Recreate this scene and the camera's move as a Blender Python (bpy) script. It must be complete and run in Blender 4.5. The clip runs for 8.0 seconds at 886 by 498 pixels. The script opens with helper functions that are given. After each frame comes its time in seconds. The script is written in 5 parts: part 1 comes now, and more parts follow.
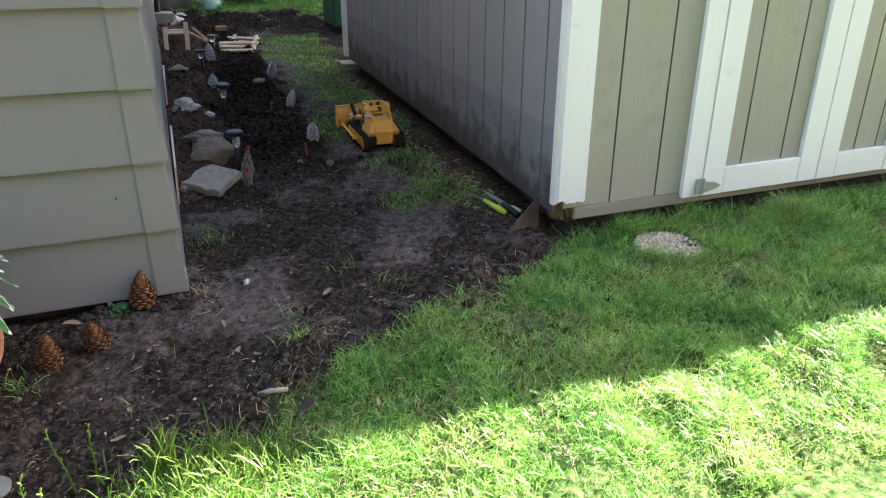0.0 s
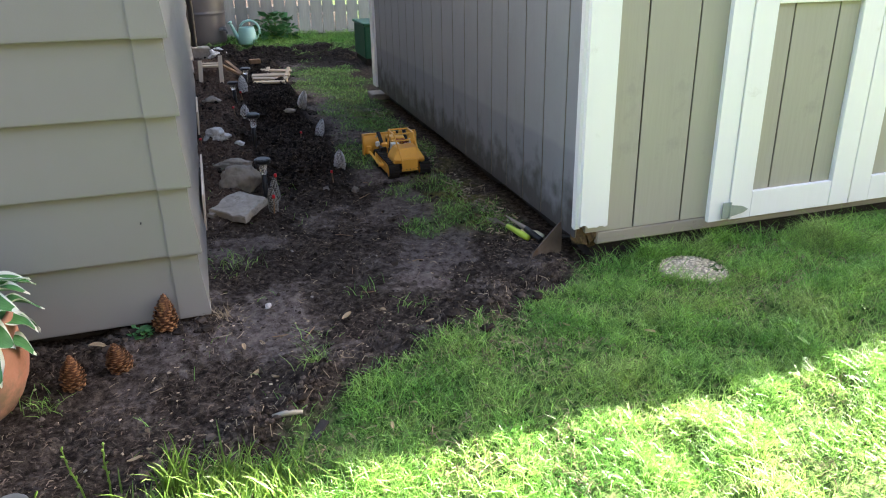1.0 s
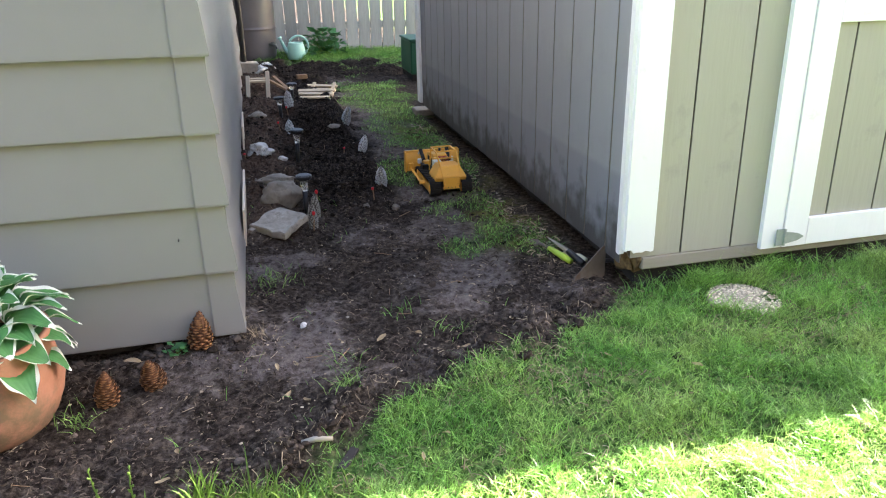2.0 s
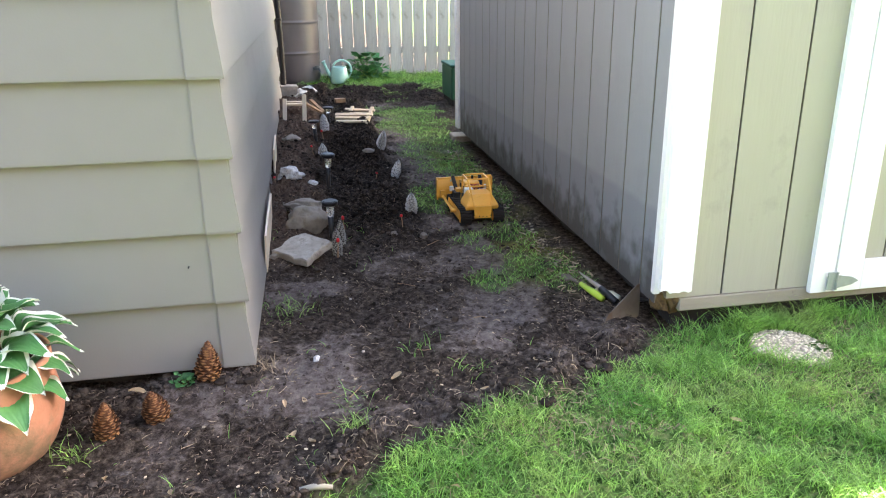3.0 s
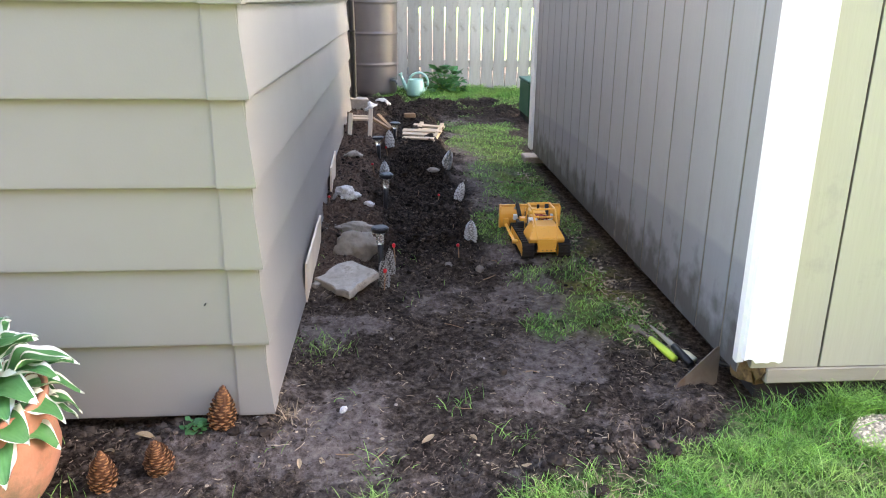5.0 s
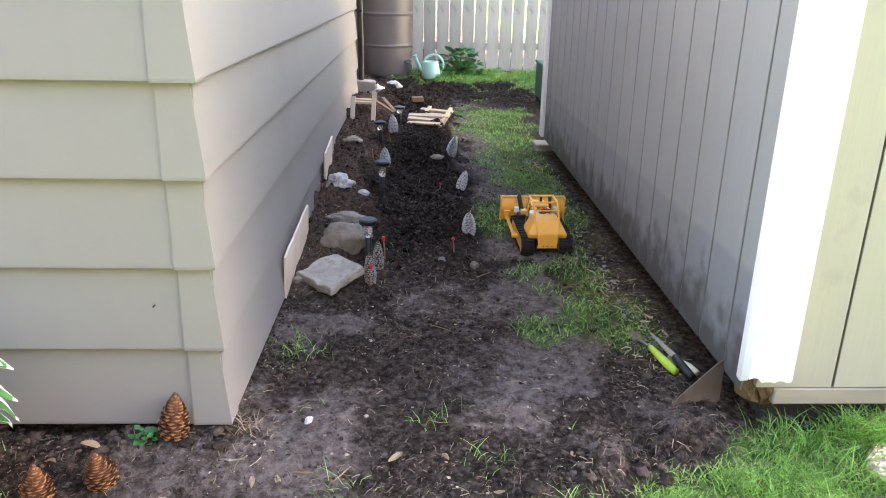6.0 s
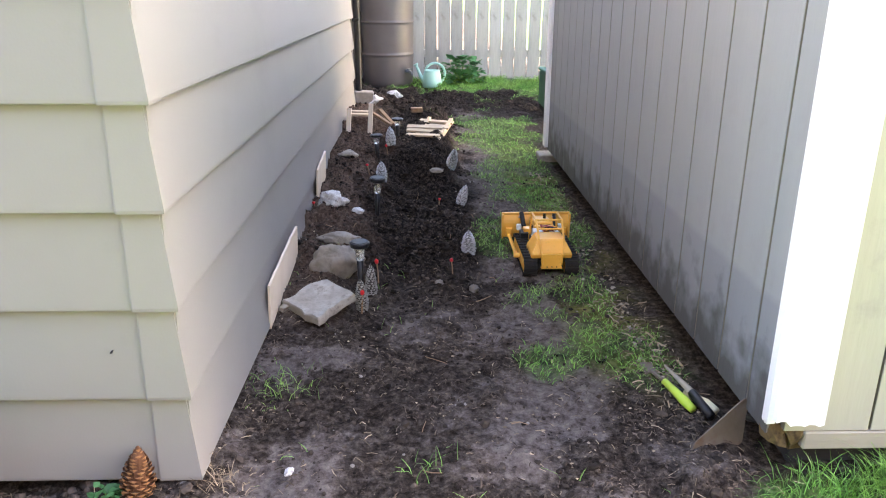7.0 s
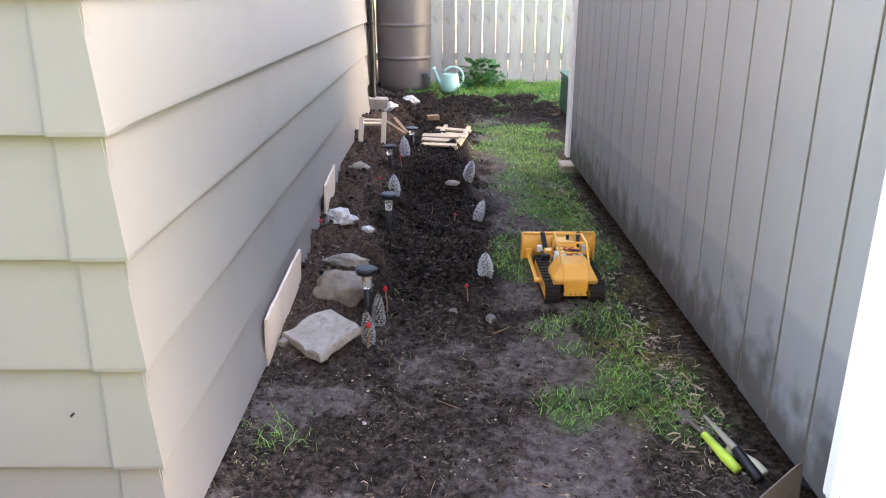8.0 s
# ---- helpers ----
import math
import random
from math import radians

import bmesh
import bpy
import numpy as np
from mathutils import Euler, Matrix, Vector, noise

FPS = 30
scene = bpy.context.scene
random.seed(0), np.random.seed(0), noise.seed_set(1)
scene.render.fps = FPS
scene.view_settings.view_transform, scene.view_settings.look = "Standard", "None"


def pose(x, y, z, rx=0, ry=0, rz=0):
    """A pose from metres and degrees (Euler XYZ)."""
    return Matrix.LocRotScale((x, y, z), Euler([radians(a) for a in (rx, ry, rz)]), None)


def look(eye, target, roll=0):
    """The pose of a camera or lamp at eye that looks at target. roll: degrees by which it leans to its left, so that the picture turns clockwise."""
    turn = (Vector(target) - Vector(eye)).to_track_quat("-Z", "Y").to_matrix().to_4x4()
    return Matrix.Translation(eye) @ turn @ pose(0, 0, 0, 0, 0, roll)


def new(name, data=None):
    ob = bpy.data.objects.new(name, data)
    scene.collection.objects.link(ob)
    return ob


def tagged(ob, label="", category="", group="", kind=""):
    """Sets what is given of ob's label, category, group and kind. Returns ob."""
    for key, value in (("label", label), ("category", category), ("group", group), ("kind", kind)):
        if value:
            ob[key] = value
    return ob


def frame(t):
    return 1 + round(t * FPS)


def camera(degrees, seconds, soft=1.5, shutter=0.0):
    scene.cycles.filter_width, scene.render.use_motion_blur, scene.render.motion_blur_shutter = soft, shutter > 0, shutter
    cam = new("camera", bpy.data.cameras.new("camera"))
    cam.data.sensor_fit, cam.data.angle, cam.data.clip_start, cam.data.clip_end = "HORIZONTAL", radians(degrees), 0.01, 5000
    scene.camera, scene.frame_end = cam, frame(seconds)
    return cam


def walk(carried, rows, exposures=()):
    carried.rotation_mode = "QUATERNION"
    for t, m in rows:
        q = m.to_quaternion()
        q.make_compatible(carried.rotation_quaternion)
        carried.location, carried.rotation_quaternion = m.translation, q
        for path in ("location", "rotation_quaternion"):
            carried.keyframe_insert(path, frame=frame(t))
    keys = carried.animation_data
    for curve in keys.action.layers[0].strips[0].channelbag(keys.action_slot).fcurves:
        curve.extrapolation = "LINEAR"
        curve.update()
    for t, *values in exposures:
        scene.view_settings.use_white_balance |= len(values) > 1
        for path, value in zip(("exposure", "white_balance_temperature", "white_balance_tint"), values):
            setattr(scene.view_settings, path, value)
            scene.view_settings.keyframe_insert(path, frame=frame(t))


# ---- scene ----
cam = camera(64.9, 8.0, soft=1.1)

PATH = [
    (0, (0.057, 0.139, 1.051), (0.711, 1.812, 0.17), 1.0),
    (0.5, (0.066, 0.143, 1.038), (0.694, 1.84, 0.185), 0.0),
    (1, (0.101, 0.117, 1.035), (0.672, 1.857, 0.231), -0.4),
    (1.5, (0.121, 0.129, 1.039), (0.605, 1.889, 0.221), 0.5),
    (1.7, (0.121, 0.143, 1.045), (0.595, 1.914, 0.244), 0.1),
    (2.8, (0.202, 0.243, 1.019), (0.592, 2.071, 0.306), -1.4),
    (3, (0.217, 0.263, 1.026), (0.562, 2.103, 0.324), -0.3),
    (3.5, (0.285, 0.298, 1.029), (0.567, 2.157, 0.348), 0.7),
    (4, (0.32, 0.321, 1.038), (0.511, 2.19, 0.351), 0.5),
    (4.5, (0.342, 0.381, 1.019), (0.517, 2.251, 0.332), -0.7),
    (4.7, (0.327, 0.435, 1.031), (0.488, 2.312, 0.357), -0.2),
    (5.8, (0.419, 0.639, 1.021), (0.5, 2.513, 0.33), 1.2),
    (6, (0.456, 0.667, 1.017), (0.525, 2.532, 0.298), 1.1),
    (6.5, (0.491, 0.717, 1.009), (0.517, 2.58, 0.282), -0.2),
    (7, (0.497, 0.838, 1.013), (0.546, 2.71, 0.312), 0.2),
    (7.5, (0.491, 0.95, 1.016), (0.551, 2.822, 0.314), -0.1),
    (8, (0.517, 1.052, 1.025), (0.512, 2.925, 0.325), -0.1),
]
EXPOSURES = [(0.0, 3.5, 6500, 16), (1.5, 3.9, 6500, 16), (3.0, 4.5, 6700, 16), (4.5, 4.65, 6700, 18), (6.0, 4.75, 6800, 20), (8.0, 4.95, 6800, 22)]
walk(cam, [(t, look(eye, target, roll)) for t, eye, target, roll in PATH], EXPOSURES)

# ---- light ----
SUN = Vector((1.95, 0.46, 1.0)).normalized()
world = bpy.data.worlds.new("sky")
scene.world = world
world.use_nodes = True
sky = world.node_tree.nodes.new("ShaderNodeTexSky")
sky.sky_type = "NISHITA"
sky.sun_disc = False
sky.dust_density = 2.2
sky.sun_elevation = math.asin(SUN.z)
sky.sun_rotation = math.atan2(SUN.x, SUN.y)
background = world.node_tree.nodes["Background"]
background.inputs["Strength"].default_value = 0.058
world.node_tree.links.new(sky.outputs["Color"], background.inputs["Color"])
sun_data = bpy.data.lights.new("sun", "SUN")
sun_data.energy, sun_data.angle, sun_data.color = 5.0, radians(0.6), (1.0, 0.95, 0.86)
sun = new("sun", sun_data)
sun.matrix_world = look(SUN * 20, (0, 0, 0))


# ---- materials ----
def material(name, colours, scale=6.0, rough=0.8, bump=0.2, detail=40.0, metal=0.0, vary=0.0, spec=0.35, stain=None, stain_scale=2.0, stain_at=(0.5, 0.65), sheen=0.0, stretch=(1, 1, 1), trans=0.0, island=False):
    """Two-scale noise between colours, a finer grain in the relief, and an optional stain."""
    m = bpy.data.materials.new(name)
    m.use_nodes = True
    n, l = m.node_tree.nodes, m.node_tree.links
    b = n["Principled BSDF"]
    b.inputs["Roughness"].default_value = rough
    b.inputs["Metallic"].default_value = metal
    b.inputs["Specular IOR Level"].default_value = spec
    tc = n.new("ShaderNodeTexCoord")
    mp = n.new("ShaderNodeMapping")
    mp.inputs["Scale"].default_value = stretch
    l.new(tc.outputs["Object"], mp.inputs["Vector"])
    big = n.new("ShaderNodeTexNoise")
    big.inputs["Scale"].default_value = scale
    big.inputs["Detail"].default_value = 6.0
    big.inputs["Roughness"].default_value = 0.62
    l.new(mp.outputs["Vector"], big.inputs["Vector"])
    ramp = n.new("ShaderNodeValToRGB")
    while len(ramp.color_ramp.elements) < len(colours):
        ramp.color_ramp.elements.new(0.5)
    for k, c in enumerate(colours):
        e = ramp.color_ramp.elements[k]
        e.position = 0.30 + 0.40 * k / max(1, len(colours) - 1)
        e.color = (*c, 1)
    l.new(big.outputs["Fac"], ramp.inputs["Fac"])
    out = ramp.outputs["Color"]
    fine = n.new("ShaderNodeTexNoise")
    fine.inputs["Scale"].default_value = detail
    fine.inputs["Detail"].default_value = 4.0
    l.new(mp.outputs["Vector"], fine.inputs["Vector"])
    if stain:
        sn = n.new("ShaderNodeTexNoise")
        sn.inputs["Scale"].default_value = stain_scale
        sn.inputs["Detail"].default_value = 7.0
        sn.inputs["Roughness"].default_value = 0.7
        l.new(tc.outputs["Object"], sn.inputs["Vector"])
        mr = n.new("ShaderNodeMapRange")
        mr.inputs["From Min"].default_value, mr.inputs["From Max"].default_value = stain_at
        l.new(sn.outputs["Fac"], mr.inputs["Value"])
        mx = n.new("ShaderNodeMix")
        mx.data_type = "RGBA"
        l.new(mr.outputs["Result"], mx.inputs["Factor"])
        l.new(out, mx.inputs["A"])
        mx.inputs["B"].default_value = (*stain, 1)
        out = mx.outputs["Result"]
    if vary:
        if island:
            rnd = n.new("ShaderNodeNewGeometry").outputs["Random Per Island"]
        else:
            rnd = n.new("ShaderNodeObjectInfo").outputs["Random"]
        mr = n.new("ShaderNodeMapRange")
        mr.inputs["To Min"].default_value, mr.inputs["To Max"].default_value = 1 - vary, 1 + vary
        l.new(rnd, mr.inputs["Value"])
        hs = n.new("ShaderNodeHueSaturation")
        l.new(mr.outputs["Result"], hs.inputs["Value"])
        l.new(out, hs.inputs["Color"])
        out = hs.outputs["Color"]
    l.new(out, b.inputs["Base Color"])
    if bump:
        bp = n.new("ShaderNodeBump")
        bp.inputs["Strength"].default_value = bump
        bp.inputs["Distance"].default_value = 0.004
        l.new(fine.outputs["Fac"], bp.inputs["Height"])
        l.new(bp.outputs["Normal"], b.inputs["Normal"])
    rr = n.new("ShaderNodeMapRange")
    rr.inputs["To Min"].default_value, rr.inputs["To Max"].default_value = max(0.03, rough - 0.12), min(1.0, rough + 0.12)
    l.new(big.outputs["Fac"], rr.inputs["Value"])
    l.new(rr.outputs["Result"], b.inputs["Roughness"])
    if trans:
        tr = n.new("ShaderNodeBsdfTranslucent")
        l.new(out, tr.inputs["Color"])
        ms = n.new("ShaderNodeMixShader")
        ms.inputs["Fac"].default_value = trans
        l.new(b.outputs["BSDF"], ms.inputs[1])
        l.new(tr.outputs["BSDF"], ms.inputs[2])
        l.new(ms.outputs["Shader"], n["Material Output"].inputs["Surface"])
    return m


SIDING = material("sage_siding", [(0.228, 0.219, 0.204), (0.256, 0.246, 0.230)], scale=1.3, rough=0.42, bump=0.06, detail=180, stain=(0.20, 0.197, 0.178), stain_scale=1.7, stain_at=(0.56, 0.85))
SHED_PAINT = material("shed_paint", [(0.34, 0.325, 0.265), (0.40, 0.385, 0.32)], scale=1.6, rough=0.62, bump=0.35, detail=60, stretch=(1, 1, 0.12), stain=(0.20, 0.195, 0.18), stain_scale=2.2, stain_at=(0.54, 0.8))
# The side wall's colour: darker and bluer than the front's.
SHED_SIDE = material("blue_grey_shed_paint", [(0.262, 0.272, 0.28), (0.315, 0.325, 0.332)], scale=1.4, rough=0.6, bump=0.35, detail=60, stretch=(1, 1, 0.12), stain=(0.22, 0.222, 0.23), stain_scale=1.6, stain_at=(0.5, 0.8))


def low_blue_grey_strip(m):
    """A blue-grey strip below knee height, and mildew spots over it, thicker towards the foot."""
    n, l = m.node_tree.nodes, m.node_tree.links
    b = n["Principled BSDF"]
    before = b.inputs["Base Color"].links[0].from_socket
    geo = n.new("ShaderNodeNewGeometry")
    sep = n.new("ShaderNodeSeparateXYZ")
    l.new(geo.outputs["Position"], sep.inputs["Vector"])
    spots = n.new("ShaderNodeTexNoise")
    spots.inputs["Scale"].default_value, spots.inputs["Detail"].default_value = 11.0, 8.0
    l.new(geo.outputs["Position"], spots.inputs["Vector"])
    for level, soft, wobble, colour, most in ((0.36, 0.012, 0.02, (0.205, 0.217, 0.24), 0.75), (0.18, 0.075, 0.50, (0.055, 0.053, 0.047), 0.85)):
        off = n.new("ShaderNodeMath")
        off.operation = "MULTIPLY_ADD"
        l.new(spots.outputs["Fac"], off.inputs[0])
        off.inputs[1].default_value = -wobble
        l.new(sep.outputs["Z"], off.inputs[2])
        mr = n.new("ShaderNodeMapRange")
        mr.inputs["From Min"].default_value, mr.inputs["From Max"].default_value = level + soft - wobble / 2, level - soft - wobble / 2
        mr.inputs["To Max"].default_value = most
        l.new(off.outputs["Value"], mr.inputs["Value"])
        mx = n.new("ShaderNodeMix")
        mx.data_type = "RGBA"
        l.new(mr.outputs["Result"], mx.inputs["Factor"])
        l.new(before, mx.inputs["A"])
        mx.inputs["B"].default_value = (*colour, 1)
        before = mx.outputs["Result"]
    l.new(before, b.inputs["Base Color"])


low_blue_grey_strip(SHED_SIDE)
WHITE = material("white_paint", [(0.82, 0.82, 0.815), (0.87, 0.87, 0.865)], scale=3, rough=0.5, bump=0.15, detail=70, stretch=(1, 1, 0.15), stain=(0.55, 0.53, 0.48), stain_scale=6, stain_at=(0.62, 0.85))
ROTTEN = material("rotten_wood", [(0.03, 0.018, 0.009), (0.13, 0.085, 0.032), (0.07, 0.045, 0.022)], scale=30, rough=0.95, bump=0.9, detail=120)
SILL_WOOD = material("grey_sill_wood", [(0.25, 0.225, 0.175), (0.36, 0.325, 0.26)], scale=8, rough=0.85, bump=0.4, detail=90, stretch=(0.2, 1, 1), stain=(0.14, 0.12, 0.08), stain_scale=9, stain_at=(0.56, 0.72))
FOUNDATION = material("dark_foundation", [(0.03, 0.028, 0.026), (0.06, 0.055, 0.05)], scale=9, rough=0.95, bump=0.5, spec=0.05)
DARK_WALL = material("dark_brown_wall", [(0.085, 0.07, 0.058), (0.12, 0.10, 0.085)], scale=3, rough=0.85, bump=0.4)
ROOFING = material("asphalt_shingle", [(0.06, 0.055, 0.05), (0.11, 0.10, 0.09)], scale=12, rough=0.95, bump=0.6)
FENCE_WOOD = material("weathered_fence_wood", [(0.29, 0.262, 0.215), (0.43, 0.395, 0.335), (0.36, 0.326, 0.272)], scale=5, rough=0.9, bump=0.5, detail=60, stretch=(1, 1, 0.1), vary=0.24, stain=(0.17, 0.15, 0.115), stain_scale=5, stain_at=(0.54, 0.72))
PALE_WOOD = material("pale_new_wood", [(0.46, 0.345, 0.215), (0.60, 0.475, 0.32)], scale=6, rough=0.75, bump=0.25, detail=60, stretch=(0.2, 1, 1), vary=0.12)
CARD_WOOD = material("bare_plywood", [(0.68, 0.55, 0.41), (0.78, 0.66, 0.51)], scale=7, rough=0.8, bump=0.2, detail=60, stretch=(1, 1, 0.15))
BARREL = material("brown_plastic", [(0.105, 0.086, 0.078), (0.13, 0.108, 0.098)], scale=4, rough=0.38, bump=0.05, spec=0.5)
BLACK = material("black_plastic", [(0.012, 0.012, 0.013), (0.02, 0.02, 0.021)], scale=9, rough=0.4, bump=0.05)
RUBBER = material("dirty_track_rubber", [(0.012, 0.011, 0.010), (0.035, 0.028, 0.022)], scale=40, rough=0.85, bump=0.4)
YELLOW = material("yellow_enamel", [(0.86, 0.43, 0.060), (0.90, 0.48, 0.08)], scale=18, rough=0.36, bump=0.04, spec=0.5, stain=(0.33, 0.18, 0.04), stain_scale=38, stain_at=(0.60, 0.78))
MINT = material("mint_plastic", [(0.30, 0.52, 0.42), (0.36, 0.58, 0.48)], scale=8, rough=0.35, bump=0.03, spec=0.5)
BOX_GREEN = material("dark_green_metal", [(0.018, 0.085, 0.045), (0.026, 0.11, 0.06)], scale=5, rough=0.5, bump=0.08)
TERRACOTTA = material("terracotta", [(0.33, 0.135, 0.075), (0.45, 0.225, 0.15)], scale=9, rough=0.85, bump=0.3, detail=90, stain=(0.19, 0.13, 0.075), stain_scale=7, stain_at=(0.46, 0.62))
STONE = material("grey_stone", [(0.17, 0.145, 0.115), (0.27, 0.235, 0.19), (0.21, 0.18, 0.148)], scale=22, rough=0.9, bump=0.6, detail=90, vary=0.15)
SLAB = material("broken_concrete", [(0.25, 0.217, 0.175), (0.43, 0.388, 0.325)], scale=16, rough=0.92, bump=0.55, detail=120, stain=(0.19, 0.155, 0.12), stain_scale=20, stain_at=(0.55, 0.72))
PALE_ROCK = material("white_rock", [(0.42, 0.40, 0.37), (0.76, 0.74, 0.71)], scale=75, rough=0.85, bump=0.9, detail=190, stain=(0.18, 0.15, 0.12), stain_scale=70, stain_at=(0.55, 0.68))
AGGREGATE = material("aggregate_cement", [(0.25, 0.21, 0.155), (0.37, 0.32, 0.245)], scale=60, rough=0.95, bump=0.9, detail=150)
GRAVEL = material("aggregate_pebble", [(0.42, 0.35, 0.25), (0.66, 0.57, 0.44)], scale=20, rough=0.8, bump=0.2, vary=0.55, island=True)
CONE_BROWN = material("pine_cone_brown", [(0.075, 0.030, 0.012), (0.16, 0.068, 0.028)], scale=40, rough=0.75, bump=0.3)
CONE_TIP = material("pine_cone_tan_tip", [(0.21, 0.095, 0.036), (0.32, 0.16, 0.068)], scale=60, rough=0.7, bump=0.2)
CONE_GREY = material("aged_cone_grey", [(0.05, 0.045, 0.04), (0.10, 0.09, 0.08)], scale=40, rough=0.85, bump=0.3)
CONE_WHITE = material("cone_white_tip", [(0.60, 0.61, 0.62), (0.78, 0.78, 0.78)], scale=60, rough=0.7, bump=0.1)
CONE_PALE = material("aged_cone_pale", [(0.20, 0.20, 0.195), (0.34, 0.34, 0.335)], scale=40, rough=0.85, bump=0.3)
CONE_DULL = material("cone_grey_tip", [(0.27, 0.26, 0.24), (0.42, 0.41, 0.38)], scale=60, rough=0.75, bump=0.1)
RED = material("red_plastic", [(0.62, 0.02, 0.025), (0.72, 0.03, 0.035)], scale=20, rough=0.45, bump=0.0)
STICK = material("stick_wood", [(0.22, 0.13, 0.07), (0.36, 0.24, 0.14)], scale=30, rough=0.85, bump=0.3)
LEAF_GREEN = material("hosta_green", [(0.055, 0.19, 0.055), (0.11, 0.30, 0.095)], scale=14, rough=0.42, bump=0.25, detail=60, vary=0.15, trans=0.22)
LEAF_CREAM = material("hosta_cream", [(0.72, 0.76, 0.64), (0.82, 0.84, 0.75)], scale=14, rough=0.45, bump=0.2, trans=0.22)
PLANT_GREEN = material("shrub_leaf", [(0.05, 0.16, 0.05), (0.10, 0.26, 0.08)], scale=20, rough=0.5, bump=0.1, vary=0.25, island=True, trans=0.25)
GRASS = material("lawn_blade", [(0.11, 0.30, 0.048), (0.22, 0.43, 0.085), (0.33, 0.46, 0.13)], scale=3.2, rough=0.42, bump=0.0, vary=0.65, island=True, trans=0.42, spec=0.5)
GRASS_TALL = material("tall_grass_blade", [(0.10, 0.19, 0.03), (0.17, 0.27, 0.05)], scale=3, rough=0.5, bump=0.0, vary=0.35, island=True, trans=0.35)
STRAW = material("dry_straw", [(0.17, 0.125, 0.08), (0.42, 0.335, 0.23)], scale=7, rough=0.9, bump=0.0, vary=0.6, island=True, spec=0.1)
SHRED = material("root_shred", [(0.05, 0.038, 0.029), (0.17, 0.132, 0.10)], scale=9, rough=0.95, bump=0.0, vary=0.6, island=True, spec=0.04)
DRY_LEAF = material("dry_leaf", [(0.44, 0.32, 0.18), (0.60, 0.48, 0.31)], scale=20, rough=0.8, bump=0.2, vary=0.15)
CLOD = material("soil_clod", [(0.016, 0.012, 0.009), (0.105, 0.082, 0.065)], scale=5, rough=0.95, bump=0.6, detail=130, vary=0.6, island=True, spec=0.04)
FRESH_CLOD = material("fresh_soil_clod", [(0.009, 0.0066, 0.005), (0.046, 0.035, 0.027)], scale=5, rough=0.95, bump=0.6, detail=130, vary=0.6, island=True, spec=0.04)
PEBBLE = material("pebble", [(0.17, 0.148, 0.125), (0.31, 0.275, 0.24)], scale=9, rough=0.8, bump=0.2, vary=0.4, island=True)
PALE_CHIP = material("pale_chip", [(0.20, 0.165, 0.12), (0.42, 0.365, 0.29)], scale=9, rough=0.85, bump=0.2, vary=0.5, island=True)
STEEL = material("tarnished_steel", [(0.13, 0.10, 0.075), (0.20, 0.165, 0.13)], scale=12, rough=0.5, bump=0.15, metal=0.3, stain=(0.14, 0.085, 0.05), stain_scale=20, stain_at=(0.5, 0.7))
LIME = material("lime_handle", [(0.42, 0.60, 0.05), (0.50, 0.68, 0.09)], scale=20, rough=0.4, bump=0.0)
CREAM_HANDLE = material("cream_handle", [(0.60, 0.56, 0.36), (0.68, 0.64, 0.44)], scale=20, rough=0.5, bump=0.0)
HINGE = material("painted_hinge", [(0.26, 0.30, 0.25), (0.34, 0.38, 0.32)], scale=30, rough=0.6, bump=0.2)
CAP_GREY = material("weathered_grey_plastic", [(0.13, 0.135, 0.135), (0.20, 0.205, 0.20)], scale=40, rough=0.6, bump=0.2)
CIRCUIT = material("white_electronics", [(0.70, 0.70, 0.68), (0.78, 0.78, 0.76)], scale=20, rough=0.5, bump=0.0)
WIRE = material("red_wire", [(0.35, 0.05, 0.04), (0.45, 0.08, 0.07)], scale=20, rough=0.5, bump=0.0)
CLEAR = bpy.data.materials.new("clear_lens")
CLEAR.use_nodes = True
CLEAR.node_tree.nodes["Principled BSDF"].inputs["Roughness"].default_value = 0.12
CLEAR.node_tree.nodes["Principled BSDF"].inputs["Transmission Weight"].default_value = 0.75
CLEAR.node_tree.nodes["Principled BSDF"].inputs["Base Color"].default_value = (0.9, 0.9, 0.9, 1)
SOLAR_TOP = material("solar_panel", [(0.03, 0.035, 0.035), (0.05, 0.055, 0.055)], scale=50, rough=0.55, bump=0.0, spec=0.3)
# Darker brown for the plank edges that face into the grooves.
GROOVE = material("groove_brown", [(0.17, 0.155, 0.125), (0.25, 0.23, 0.19)], scale=20, rough=0.95, bump=0.2, spec=0.05)


# ---- mesh helpers ----
def part(name, bm, mats, parent=None, label="", smooth=False):
    """One bmesh as one mesh object, under a thing or a part."""
    me = bpy.data.meshes.new(name)
    bm.normal_update()
    bm.to_mesh(me)
    bm.free()
    for mt in mats if isinstance(mats, (list, tuple)) else [mats]:
        me.materials.append(mt)
    if smooth:
        me.polygons.foreach_set("use_smooth", [True] * len(me.polygons))
    ob = new(name, me)
    if parent is not None:
        ob.parent = parent
    if label:
        ob["label"] = label
    return ob


def thing(name, label, category, m=None, group="", kind=""):
    e = tagged(new(name), label, category, group, kind)
    e.empty_display_size = 0.05
    if m is not None:
        e.matrix_world = m
    return e


